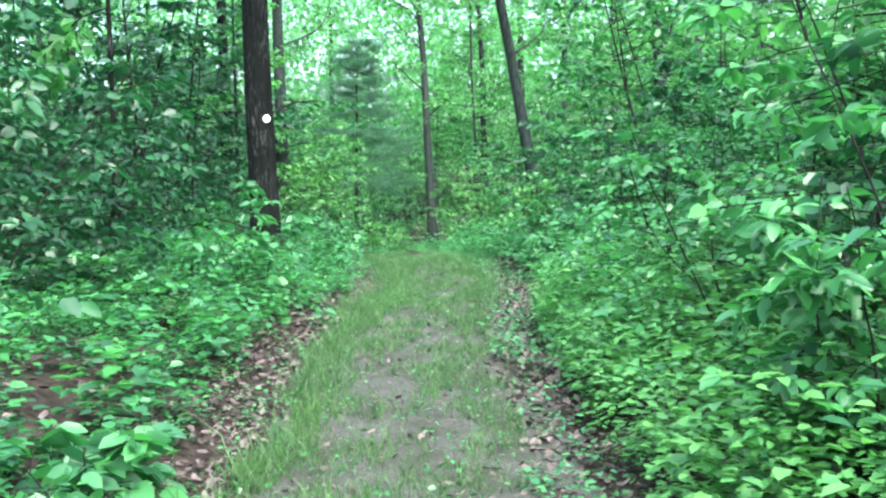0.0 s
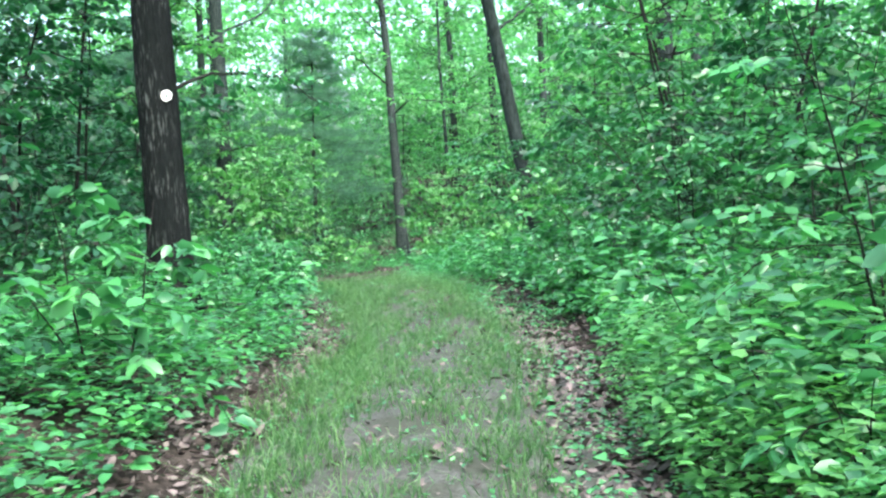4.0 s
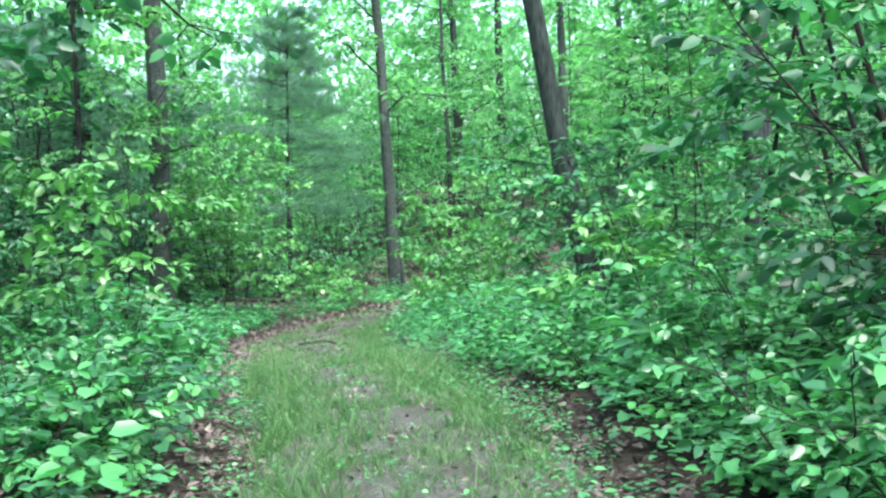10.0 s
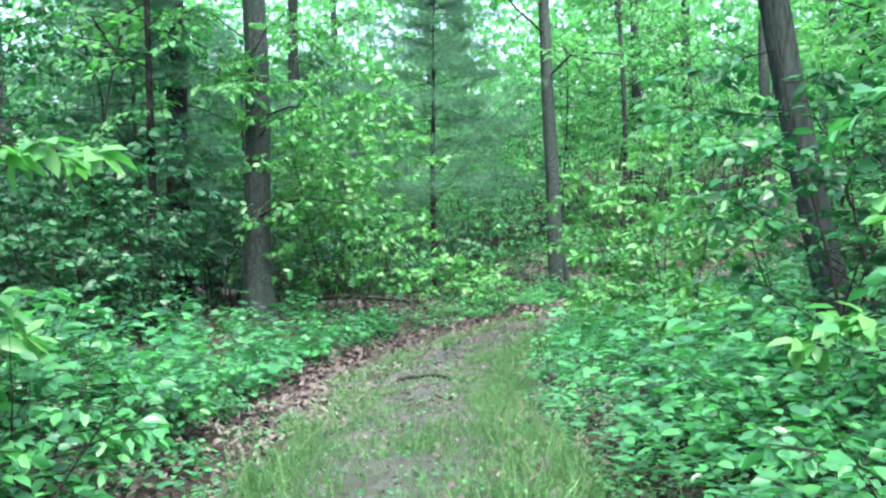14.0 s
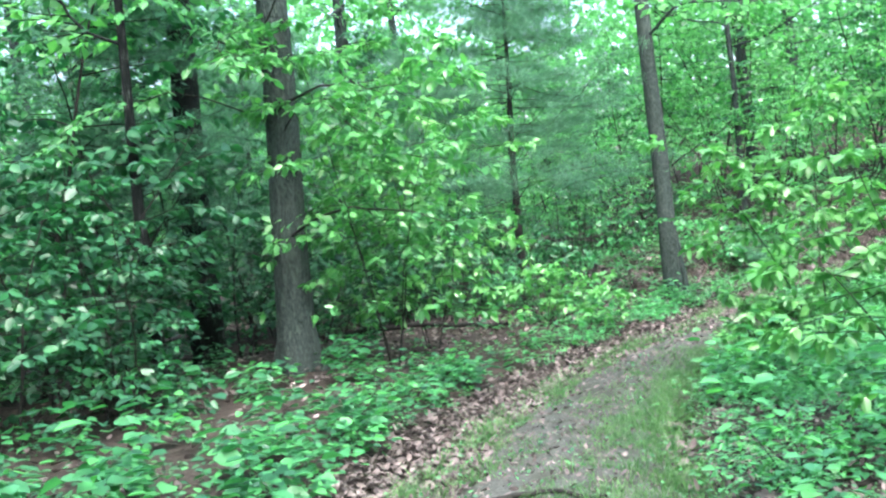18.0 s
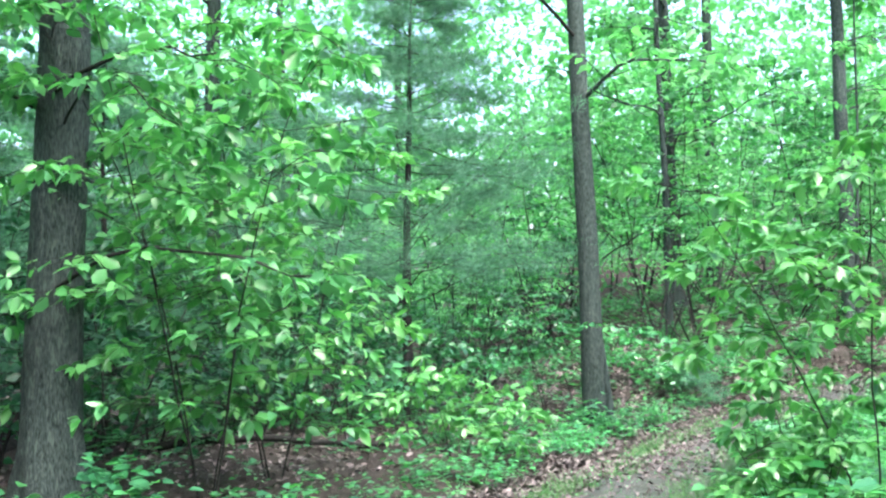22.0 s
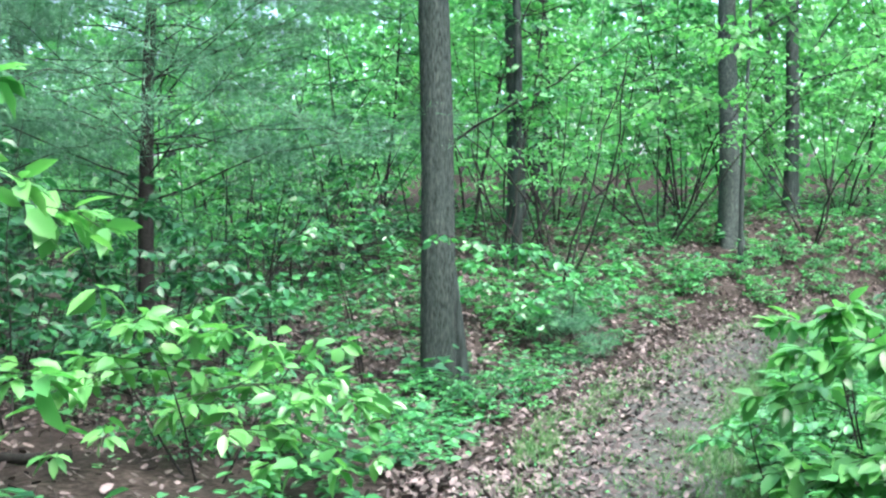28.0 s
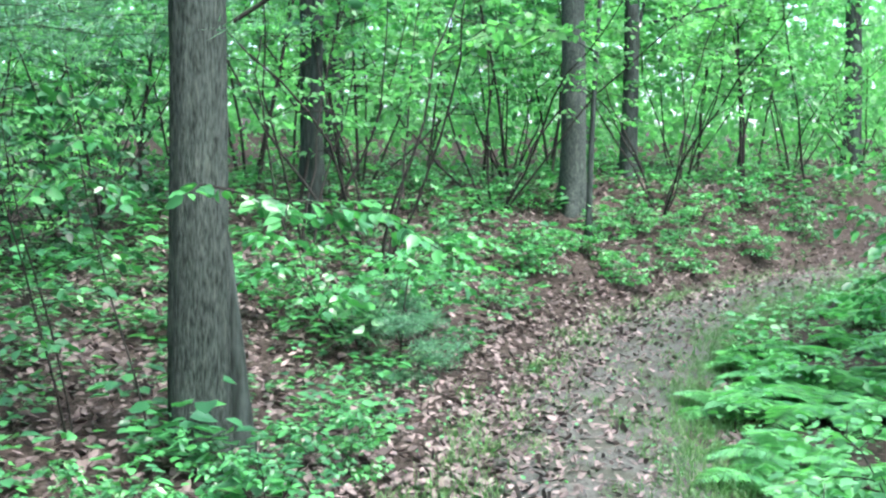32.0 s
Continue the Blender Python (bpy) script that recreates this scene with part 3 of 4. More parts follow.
FAR_TREES = ((-7.2, 44.3, 0.2), (-12, 36, 0.22), (-10.5, 25, 0.2), (-8, 18, 0.17), (-9, 8, 0.2), (7.5, 17, 0.19), (9, 38, 0.22), (11, 26, 0.24), (8, 8, 0.18), (4.5, 60, 0.22), (14, 48, 0.23), (-14, 55, 0.25), (-8.8, 58, 0.2), (12, 62, 0.2), (17, 57, 0.22), (19, 44, 0.2), (-16, 46, 0.2))
for k, (x, y, r) in enumerate(FAR_TREES):
    tree(x, y, r, 14 + k % 5, (rng.normal(0, 0.02), rng.normal(0, 0.02)), label="grey-brown forest tree with a leafy crown", seed=20 + k, low=3.4 + k % 3 * 0.7, limbs=13, per=12, sides=12)


# ---- saplings and shrubs: a few built, the rest copies ----
def whorls(tips, heads, count, leaf, slot=0):
    """Drooping pinwheels of broad leaves, one at each twig's tip."""
    n = len(tips)
    a = (np.arange(count)[None] + rng.uniform(0, 1, (n, 1))) * 2 * np.pi / count + rng.normal(0, 0.25, (n, count))
    side = unit(np.cross(heads, (0, 0, 1.0)) + 1e-4)
    over = np.cross(side, heads)
    out = side[:, None] * np.cos(a)[..., None] + over[:, None] * np.sin(a)[..., None] + heads[:, None] * rng.uniform(0.3, 0.9, (n, count, 1))
    out[..., 2] = out[..., 2] * 0.55 - rng.uniform(0.05, 0.45, (n, count))
    out = unit(out.reshape(-1, 3))
    at = np.repeat(tips, count, axis=0) + out * leaf * 0.12
    L = leaf * rng.uniform(0.6, 1.25, n * count)
    up = np.array((0, 0, 1.0)) + rng.normal(0, 0.35, (n * count, 3))
    return leaves(at, out, up, L, L * rng.uniform(0.48, 0.62, n * count), slot, droop=0.22)


def sapling(height, stems, reach, leaf, per, mat, branches, low=0.25, label="", radius=0.018, spread=0.12, droop=0.04, plain=False, hang=0.45, twigs=4, kind="sapling", wheel=0, wander=0.06):
    root = new(kind)
    wood, green, ends, heads = [], [], [], []
    for s in range(stems):
        a = rng.uniform(0, 2 * np.pi) if stems < 3 else (s + rng.random()) * 6.283 / stems
        d = np.array((np.cos(a) * spread, np.sin(a) * spread, 1.0))
        h = height * rng.uniform(0.8, 1.05)
        pts = bent((np.cos(a) * 0.06 * (stems > 1), np.sin(a) * 0.06 * (stems > 1), -0.08), d, h, 12, sag=0.0, wander=wander)
        part_mesh("stem", smooth(mesh_of("stem", [tube(pts, np.linspace(radius, radius * 0.2, 12), 6)], [TWIG])), root)
        for k in range(branches):
            t = low + (1 - low) * (k + rng.random()) / branches
            i = min(int(t * 11), 10)
            b = rng.uniform(0, 2 * np.pi)
            length = reach * rng.uniform(0.6, 1.15) * (1.15 - 0.75 * t)
            q = bent(pts[i], (np.cos(b), np.sin(b), rng.uniform(0.0, 0.55)), length, 7, sag=droop, wander=0.1)
            wood.append(tube(q[::2], np.linspace(max(radius * 0.4, 0.004), 0.0025, 4), 3))
            green.append(spray(q, per if not wheel else 3, leaf, 0, plain=plain, hang=hang, skip=0.35, gather=0.6))
            if wheel:
                ends.append(q[-1])
                heads.append(unit(q[-1] - q[-2]))
            for w in range(2, 2 + twigs):
                side = 1 if w % 2 else -1
                dd = unit(q[w] - q[w - 1])
                out = unit(np.cross(dd, (0, 0, 1.0))) * side + dd * 0.7 + rng.normal(0, 0.15, 3)
                tw = bent(q[w], out, length * rng.uniform(0.35, 0.6), 4, sag=droop, wander=0.08)
                if not plain:
                    wood.append(tube(tw[::3], (0.004, 0.0015), 3))
                if wheel:
                    ends.append(tw[-1])
                    heads.append(unit(tw[-1] - tw[-2]))
                    green.append(spray(tw, 2, leaf, 0, hang=hang))
                else:
                    green.append(spray(tw, max(int(per * 0.7), 3), leaf, 0, plain=plain, hang=hang, gather=0.45))
    if wheel:
        green.append(whorls(np.array(ends), np.array(heads), wheel, leaf))
    tagged(part_mesh("branchwork", mesh_of("branchwork", wood, [TWIG]), root), kind="stuff")
    tagged(part_mesh("foliage", mesh_of("foliage", green, [mat]), root), kind="stuff")
    return tagged(root, label, kind)


def conifer(height, reach, label, needle=0.09, dense=12):
    """A young white pine: whorls of level boughs with tufts of fine needles."""
    root = new("pine")
    wood, green = [], []
    pts = bent((0, 0, -0.1), (0, 0, 1), height, 14, wander=0.02)
    wood.append(tube(pts, np.linspace(0.012 * height, 0.006, 14), 7))
    whorls = max(int(height / (0.42 if dense < 20 else 0.38)), 3)
    for k in range(whorls):
        t = (0.24 if height > 2 else 0.12) + (0.74 if height > 2 else 0.86) * (k + rng.uniform(-0.3, 0.3)) / whorls
        for b in range(6):
            up = np.clip(t + rng.normal(0, 0.018), 0.08, 0.99) * 13
            i = min(int(up), 12)
            joint = pts[i] + (pts[i + 1] - pts[i]) * (up - i)
            a = b * 1.047 + rng.uniform(-0.3, 0.3) + k
            length = reach * (1.08 - t) ** 0.8 * rng.uniform(0.45, 1.15) + 0.08
            q = bent(joint, (np.cos(a), np.sin(a), rng.uniform(-0.25, 0.6)), length, 7, sag=-0.01, wander=0.12)
            wood.append(tube(q, np.linspace(0.004 + 0.004 * height / 5, 0.002, 7), 4))
            tips = [q[s] for s in range(3, 7)]
            for s in range(3, 7):
                for side in (-1, 1):
                    dd = unit(q[s] - q[s - 1])
                    out = unit(np.cross(dd, (0, 0, 1.0))) * side + dd * 0.8
                    e = bent(q[s], out, length * 0.42, 4, wander=0.1)
                    wood.append(tube(e[::3], (0.003, 0.0015), 3))
                    tips += list(e[1:])
            c = np.repeat(np.array(tips), dense, axis=0)
            n = len(c)
            c = c + rng.normal(0, 0.035 + 0.012 * reach, (n, 3)) * (1, 1, 0.6)
            dirs = unit(rng.normal(0, 1, (n, 3)) + np.array((np.cos(a), np.sin(a), 0.5)) * 0.5)
            side = unit(np.cross(dirs, rng.normal(0, 1, (n, 3)))) * 0.003
            v = np.stack([c - side, c + side, c + dirs * (needle * rng.uniform(0.8, 1.3, n))[:, None]], 1).reshape(-1, 3)
            green.append((v, np.arange(n * 3).reshape(-1, 3), 0))
    part_mesh("trunk", smooth(mesh_of("pine_trunk", wood[:1], [TWIG])), root)
    tagged(part_mesh("branchwork", mesh_of("branchwork", wood[1:], [TWIG]), root), kind="stuff")
    tagged(part_mesh("needles", mesh_of("needles", green, [NEEDLE]), root), kind="stuff")
    return tagged(root, label, "pine tree")


def stand(ob, x, y, turn=0.0, scale=1.0, sink=0.0):
    ob.matrix_basis = Matrix.Translation((x, y, float(ground_z(x, y)) - sink)) @ Matrix.Rotation(turn, 4, "Z") @ Matrix.Scale(scale, 4)
    return ob


def copies(models, places, group):
    """The models stand at the first places; copies of them at the others."""
    for k, (x, y, s) in enumerate(places):
        src = models[k % len(models)]
        turn = rng.uniform(0, 6.28)
        if k < len(models):
            stand(src, x, y, turn, s)
        else:
            m = Matrix.Translation((x, y, float(ground_z(x, y)))) @ Matrix.Rotation(turn, 4, "Z")
            c = copy_thing(src, m)
            c.scale = (s, s, s)
        if k < len(models):
            tagged(src, group=group)


def scatter(count, box, gap, near, far, side=0, size=(0.8, 1.2), open_ground=()):
    """Random standing places off the path, gap apart, with offset from the path between near and far."""
    got, tries = [], 0
    while len(got) < count and tries < count * 60:
        tries += 1
        x, y = rng.uniform(box[0], box[1]), rng.uniform(box[2], box[3])
        off, _ = trail_offset(np.array([x]), np.array([y]))
        o = float(off[0])
        if not near < abs(o) < far or side * o < 0 or any(a < x < b and c < y < d for a, b, c, d in open_ground):
            continue
        if all((x - a) ** 2 + (y - b) ** 2 > gap * gap for a, b, _ in got):
            got.append((x, y, rng.uniform(*size)))
    return got


OPEN_LOW = ((-2, 3.2, 18.5, 30), (-4.7, -0.4, 19.5, 46), (-2.9, 0, 3, 15), (-3, 4, 36, 44))
OPEN_TALL = ((-6.6, 0, 19, 47), (-4.0, 0, 0, 19), (-4.7, 0, 6.5, 15.5), (-3, 6.5, 36, 47))
tall = [sapling(5.5, 1, 1.7, 0.13, 10, LEAF, 20, 0.3, "tall thin sapling with level sprays of green leaves", 0.026, plain=True) for _ in range(3)]
tall += [sapling(7.5, 1, 1.9, 0.14, 10, LEAF_CANOPY, 26, 0.32, "tall thin sapling with light green leaves", 0.032, plain=True) for _ in range(3)]
# the gloom of the woods left of the path is painted into these leaves
shaded = [sapling(5.8, 1, 1.7, 0.13, 10, LEAF_SHADE_TINT, 24, 0.12, "tall thin sapling, leaves coloured dark to imitate shade", 0.026, plain=True) for _ in range(3)]
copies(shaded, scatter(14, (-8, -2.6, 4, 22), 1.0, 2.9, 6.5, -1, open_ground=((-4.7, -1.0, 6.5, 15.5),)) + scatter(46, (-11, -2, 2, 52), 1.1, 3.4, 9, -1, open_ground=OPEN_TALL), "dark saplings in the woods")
copies(tall, scatter(48, (0, 14, 0, 46), 1.1, 3.3, 8.5, 1, open_ground=OPEN_TALL) + scatter(26, (-13, 18, 50, 62), 1.5, 3, 30) + scatter(22, (-6, 14, 46.5, 54), 1.2, 3, 14), "tall saplings in the woods")
mids = [sapling(2.6, 2, 1.1, 0.088, 10, m, 13, 0.08, "leafy sapling with dark twigs beside the path", 0.014, 0.25) for m in (LEAF_HERB, LEAF, LEAF)]
mids += [sapling(2.0, 3, 0.95, 0.095, 9, LEAF_HERB, 8, 0.08, "dense green leafy shrub on the bank", 0.012, 0.4) for _ in range(2)]
copies(mids, scatter(46, (-2, 12, 0, 30), 0.8, 2.2, 5.0, 1, (0.75, 1.15), OPEN_LOW) + scatter(16, (0, 14, 32, 54), 1.1, 2.6, 7, 1, open_ground=OPEN_LOW), "leafy saplings along the path")
# dark gaps between the plants are imitated by darkened leaf colour
dusky = [sapling(2.4, 2, 1.0, 0.1, 9, LEAF_SHADE_TINT, 12, 0.1, "leafy sapling, deep shade put into its leaf colour", 0.014, 0.3) for _ in range(3)]
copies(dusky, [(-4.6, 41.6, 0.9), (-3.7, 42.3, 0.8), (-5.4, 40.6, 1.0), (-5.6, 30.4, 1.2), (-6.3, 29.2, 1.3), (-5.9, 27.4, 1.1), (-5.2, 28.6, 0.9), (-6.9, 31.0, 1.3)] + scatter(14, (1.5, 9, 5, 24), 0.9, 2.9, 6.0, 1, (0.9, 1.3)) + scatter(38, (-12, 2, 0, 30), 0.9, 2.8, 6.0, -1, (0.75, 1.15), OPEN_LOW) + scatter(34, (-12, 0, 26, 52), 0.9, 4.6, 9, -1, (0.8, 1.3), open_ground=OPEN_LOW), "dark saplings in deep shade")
lows = [sapling(0.95, 5, 0.6, 0.078, 9, LEAF_HERB, 5, 0.1, "low bright green leafy shrub at the path's edge", 0.007, 0.55, twigs=3, kind="shrub") for _ in range(4)]
copies(lows, scatter(46, (-5, 1, 14.6, 23.5), 0.42, 1.5, 3.6, -1, (0.6, 1.05)) + scatter(10, (-5, 1, 1.5, 14), 0.8, 1.8, 3.4, -1, (0.5, 0.8)) + scatter(30, (-2, 5, 1.5, 20), 0.55, 1.5, 3.4, 1, (0.6, 1.2)) + scatter(14, (0, 5, 13.5, 20), 0.5, 1.6, 3.4, 1, (0.6, 1.0)) + [(1.2, 21.2, 0.8), (0.75, 21.9, 0.7), (1.5, 22.3, 0.9), (0.95, 22.9, 0.7), (1.7, 21.6, 0.8)] + scatter(4, (-2, 5, 23, 30), 0.8, 1.4, 3.4, 1, (0.5, 0.85)) + [(-0.15, 39.1, 0.6), (0.35, 39.8, 0.5), (-1.9, 38.3, 0.7), (-2.4, 37.2, 0.8), (-0.9, 38.9, 0.5), (0.9, 43.4, 0.7), (2.0, 44.0, 0.6), (3.0, 44.6, 0.6), (4.1, 46.2, 0.8), (5.2, 47.0, 0.7), (6.6, 48.6, 0.8), (8.3, 49.6, 0.9), (6.0, 48.0, 0.6), (2.7, 45.7, 0.8), (9.8, 50.6, 0.9), (7.4, 48.7, 0.6), (4.8, 48.9, 0.9), (3.4, 48.6, 0.9), (5.4, 46.4, 0.6), (7.0, 47.6, 0.7), (8.8, 48.9, 0.8), (10.6, 50.2, 0.9), (-1.6, 37.0, 0.7)], "low shrubs along the path")

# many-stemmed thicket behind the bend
# thicket foliage shares the haze-lightened leaf colour
vase = [sapling(4.8, 6, 1.15, 0.09, 7, LEAF_HAZY, 7, 0.45, "vase-shaped shrub of many thin dark stems", 0.019, 0.55, plain=True, twigs=3, kind="shrub", wander=0.11) for _ in range(4)]
copies(vase, [(1.9, 45.1, 1.0), (4.4, 48.4, 1.0), (1.2, 45.4, 0.85), (7.6, 49.5, 1.0), (-1.2, 47.5, 1.0), (3.0, 50.6, 1.1), (9.6, 52.4, 1.0), (-2.6, 45.2, 0.9), (6.2, 52.6, 1.0), (12.6, 53.2, 1.0), (15.2, 54.6, 1.0), (-2.0, 42.4, 0.62), (-3.4, 43.6, 0.7)], "thicket of thin stems")

# broad-leaved bushes close to the path
def bush(x, y, height, stems, reach, leaf, mat, label, per=6, branches=6, turn=0.0, spread=0.35, low=0.2, wheel=None):
    return stand(sapling(height, stems, reach, leaf, per, mat, branches, low, label, 0.009, spread, 0.06, hang=0.32, kind="bush", wheel=(6 if mat == LEAF_YOUNG else 0) if wheel is None else wheel), x, y, turn)


bush(-2.1, 36.2, 1.2, 3, 1.2, 0.125, LEAF_YOUNG, "low bush with drooping yellow-green leaves", 8, 5, spread=0.5, low=0.45)
bush(1.1, 42.9, 1.4, 4, 0.9, 0.1, LEAF_HERB, "leafy bush with leaning stems", 8, 7, spread=0.6)
bush(-3.6, 32.0, 4.9, 4, 1.35, 0.13, LEAF_FRESH, "leafy sapling spreading beside a grey trunk", 15, 20, low=0.24, spread=0.28, wheel=6)
bush(-3.5, 33.6, 4.2, 3, 1.15, 0.12, LEAF_YOUNG, "sapling with bright layered leaf sprays beside a grey trunk", 10, 14, low=0.25, spread=0.2)
# darkened leaves stand in for the shade behind the bend
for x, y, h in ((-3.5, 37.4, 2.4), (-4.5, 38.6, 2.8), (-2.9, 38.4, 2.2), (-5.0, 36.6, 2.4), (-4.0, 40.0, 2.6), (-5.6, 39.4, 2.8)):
    bush(x, y, h, 2, 1.0, 0.1, LEAF_SHADE_TINT, "leafy sapling on thin stems among dead leaves, leaves darkened for shade", 8, 10, low=0.32, spread=0.28)
bush(0.55, 31.3, 1.0, 4, 0.5, 0.105, LEAF_YOUNG, "bright yellow-green bush at the edge of the path", 9, 6)
bush(1.4, 35.0, 1.5, 5, 0.6, 0.125, LEAF_YOUNG, "broad-leaved light green bush at the edge of the path", 7, 5)
bush(1.3, 36.0, 0.8, 5, 0.6, 0.075, FERN, "pale green bush among ferns", 11, 6)
bush(2.2, 37.4, 0.8, 5, 0.7, 0.07, FERN, "low pale green bush by the bend", 11, 7)
bush(1.05, 31.6, 3.2, 3, 1.05, 0.115, LEAF_YOUNG, "young sapling with bright hanging leaves", 9, 11, low=0.45)
bush(1.35, 20.4, 1.6, 2, 0.75, 0.12, LEAF_YOUNG, "young sapling with light green leaf sprays", 7, 5, low=0.55)
bush(2.05, 17.4, 1.3, 5, 0.75, 0.066, LEAF_HERB, "rounded bush with broad green leaves", 12, 7)
bush(1.9, 24.4, 3.1, 3, 1.1, 0.1, LEAF_HERB, "leafy sapling in front of a leaning trunk", 10, 13, low=0.2)
bush(1.1, 26.9, 2.1, 3, 0.95, 0.11, LEAF_YOUNG, "sapling with lime-green leaf sprays beside the path", 9, 10, low=0.25)
bush(1.95, 19.4, 2.2, 2, 0.85, 0.088, LEAF_HERB, "sapling with large pale glossy leaves", 7, 8, low=0.4)
bush(-2.4, 19.4, 2.2, 2, 0.95, 0.11, LEAF_YOUNG, "sapling with yellow-green leaves against dark shade", 7, 9, low=0.35)
bush(-1.8, 10.2, 1.15, 3, 0.65, 0.11, LEAF_HERB, "bush with large pale green leaves", 7, 6)
bush(-1.5, 4.4, 0.5, 5, 0.5, 0.13, LEAF_HERB, "low clump of broad light green leaves", 7, 4)
bush(1.65, 4.3, 1.5, 3, 0.5, 0.1, LEAF_HERB, "sapling with large light green leaves overhanging the bank", 7, 5, low=0.35, spread=0.2, wheel=5)
bush(2.35, 4.8, 2.7, 3, 0.95, 0.1, LEAF_HERB, "leafy sapling leaning over the path", 8, 12, low=0.12)
bush(1.85, 6.7, 1.7, 4, 0.8, 0.075, LEAF_HERB, "leafy shrub beside the path", 8, 10, low=0.1)
bush(1.9, 9.2, 1.8, 3, 0.9, 0.085, LEAF_HERB, "dense leafy shrub beside the path", 8, 9, low=0.1)
bush(-1.0, 40.5, 2.6, 2, 0.7, 0.09, LEAF, "thin dark-stemmed sapling beside a trunk", 5, 8, low=0.35, spread=0.15)
bush(-0.62, 39.75, 2.2, 1, 0.5, 0.08, LEAF, "thin dark-stemmed sapling close to a trunk", 4, 6, low=0.5, spread=0.08)
bush(-2.3, 39.4, 2.0, 2, 0.8, 0.1, LEAF, "thin leafy sapling among dead leaves", 6, 8, low=0.3, spread=0.3)

pine = conifer(7.8, 3.0, "young white pine with soft blue-green needles", 0.12, 40)
stand(pine, -3.1, 40.5)
stand(conifer(0.85, 0.5, "knee-high pine seedling at the edge of the path", 0.07), 1.4, 42.4)
dark_pine = conifer(5.5, 2.0, "dark young pine among leafy saplings", 0.12, 19)
copies([dark_pine], [(-6.4, 37.0, 1.0), (-7.9, 34.6, 1.2), (-5.4, 43.4, 1.05), (-8.2, 40.2, 1.2), (-7.4, 47.5, 1.3), (-6.8, 32.6, 1.1)], "dark young pines")


# ---- far woods ----
def far_leaves(count, near, far, a0, a1, height, size, thick=-0.35, open_from=8.0):
    a = radians(90) + np.radians(rng.uniform(a0, a1, count))
    d = rng.uniform(near, far, count)
    x, y = -1 + d * np.cos(a), 20 + d * np.sin(a)
    z = ground_z(x, y) + 0.2 + height * rng.beta(1.05, 1.25, count)
    keep = wave(x + z * 0.6, y + z * 0.5, 5, 81) + 0.6 * wave(x * 1.3 - z, y + z, 2.2, 82) > thick + np.clip((z - open_from) / 7, 0, 1.2)
    keep &= (np.abs(trail_offset(x, y)[0]) > 2.0) | (d > 50)
    n = int(keep.sum())
    at = np.stack([x, y, z], -1)[keep]
    axis = rng.normal(0, 1, (n, 3))
    axis[:, 2] -= 0.5
    L = size * rng.uniform(0.6, 1.3, n)
    return leaves(at, axis, rng.normal(0, 1, (n, 3)) + (0, 0, 0.8), L, L * 0.7, 0, plain="bare")


# pale leaves imitate haze; the last ring is unseen and closes low sky
tagged(new("far_woods", mesh_of("far_woods", [far_leaves(120000, 36, 58, -62, 45, 14, 0.2, -0.6), far_leaves(26000, 60, 74, -66, 50, 10, 0.6, -3.0, 20.0), far_leaves(56000, 50, 74, -66, 50, 27, 0.6, -0.35, 13.0), far_leaves(14000, 40, 66, 50, 294, 17, 0.85, -2.0, 17.0)], [LEAF_HAZY])), "distant leafy woods closing the view", "woods", kind="stuff")
tagged(new("understory", mesh_of("understory", [far_leaves(42000, 33, 48, -62, 40, 6, 0.17, -0.1)], [LEAF_HAZY])), "dense leafy understory deep in the woods", "woods", kind="stuff")


# ---- added leaf roof, mostly above the view, to shade the woods ----
count = 62000
x, y = rng.uniform(-16, 16, count), rng.uniform(-14, 62, count)
z = rng.uniform(8.5, 14, count)
# dense on the left, open over the path and farther on, to steer light
keep = wave(x, y, 7, 91) + 0.8 * wave(x + z, y - z, 3, 92) > np.interp(trail_offset(x, y)[0], (-4, -1.5, 1.5, 4, 7), (-1.4, 0.1, 0.4, 0.05, -0.25)) + np.interp(y, (22, 30, 36), (-0.12, 0.2, 0.6)) * np.interp(trail_offset(x, y)[0], (-4, -1), (0.2, 1.0))
x, y, z = x[keep], y[keep], z[keep]
n = len(x)
L = 0.24 * rng.uniform(0.6, 1.4, n)
tagged(new("canopy", mesh_of("canopy", [leaves(np.stack([x, y, z], -1), rng.normal(0, 1, (n, 3)) * (1, 1, 0.5), np.array((0, 0, 1.0)) + rng.normal(0, 0.5, (n, 3)), L, L * 0.75, 0, plain="bare")], [LEAF_HAZY])), "high leaf roof added mostly out of view to shade the floor", "canopy", kind="stuff")


# ---- low plants ----
def herb(n_leaves, height, leaf, r):
    a = np.arange(n_leaves) * 2.4 + r.uniform(0, 6)
    tier = r.uniform(0.3, 1.0, n_leaves)
    at = np.stack([np.cos(a) * 0.03, np.sin(a) * 0.03, height * tier], -1)
    axis = np.stack([np.cos(a), np.sin(a), r.uniform(-0.25, 0.35, n_leaves)], -1)
    up = np.array((0, 0, 1.0)) + r.normal(0, 0.25, (n_leaves, 3))
    L = leaf * r.uniform(0.7, 1.25, n_leaves)
    return leaves(at + axis * 0.03, axis, up, L, L * 0.7, 0, plain=True)


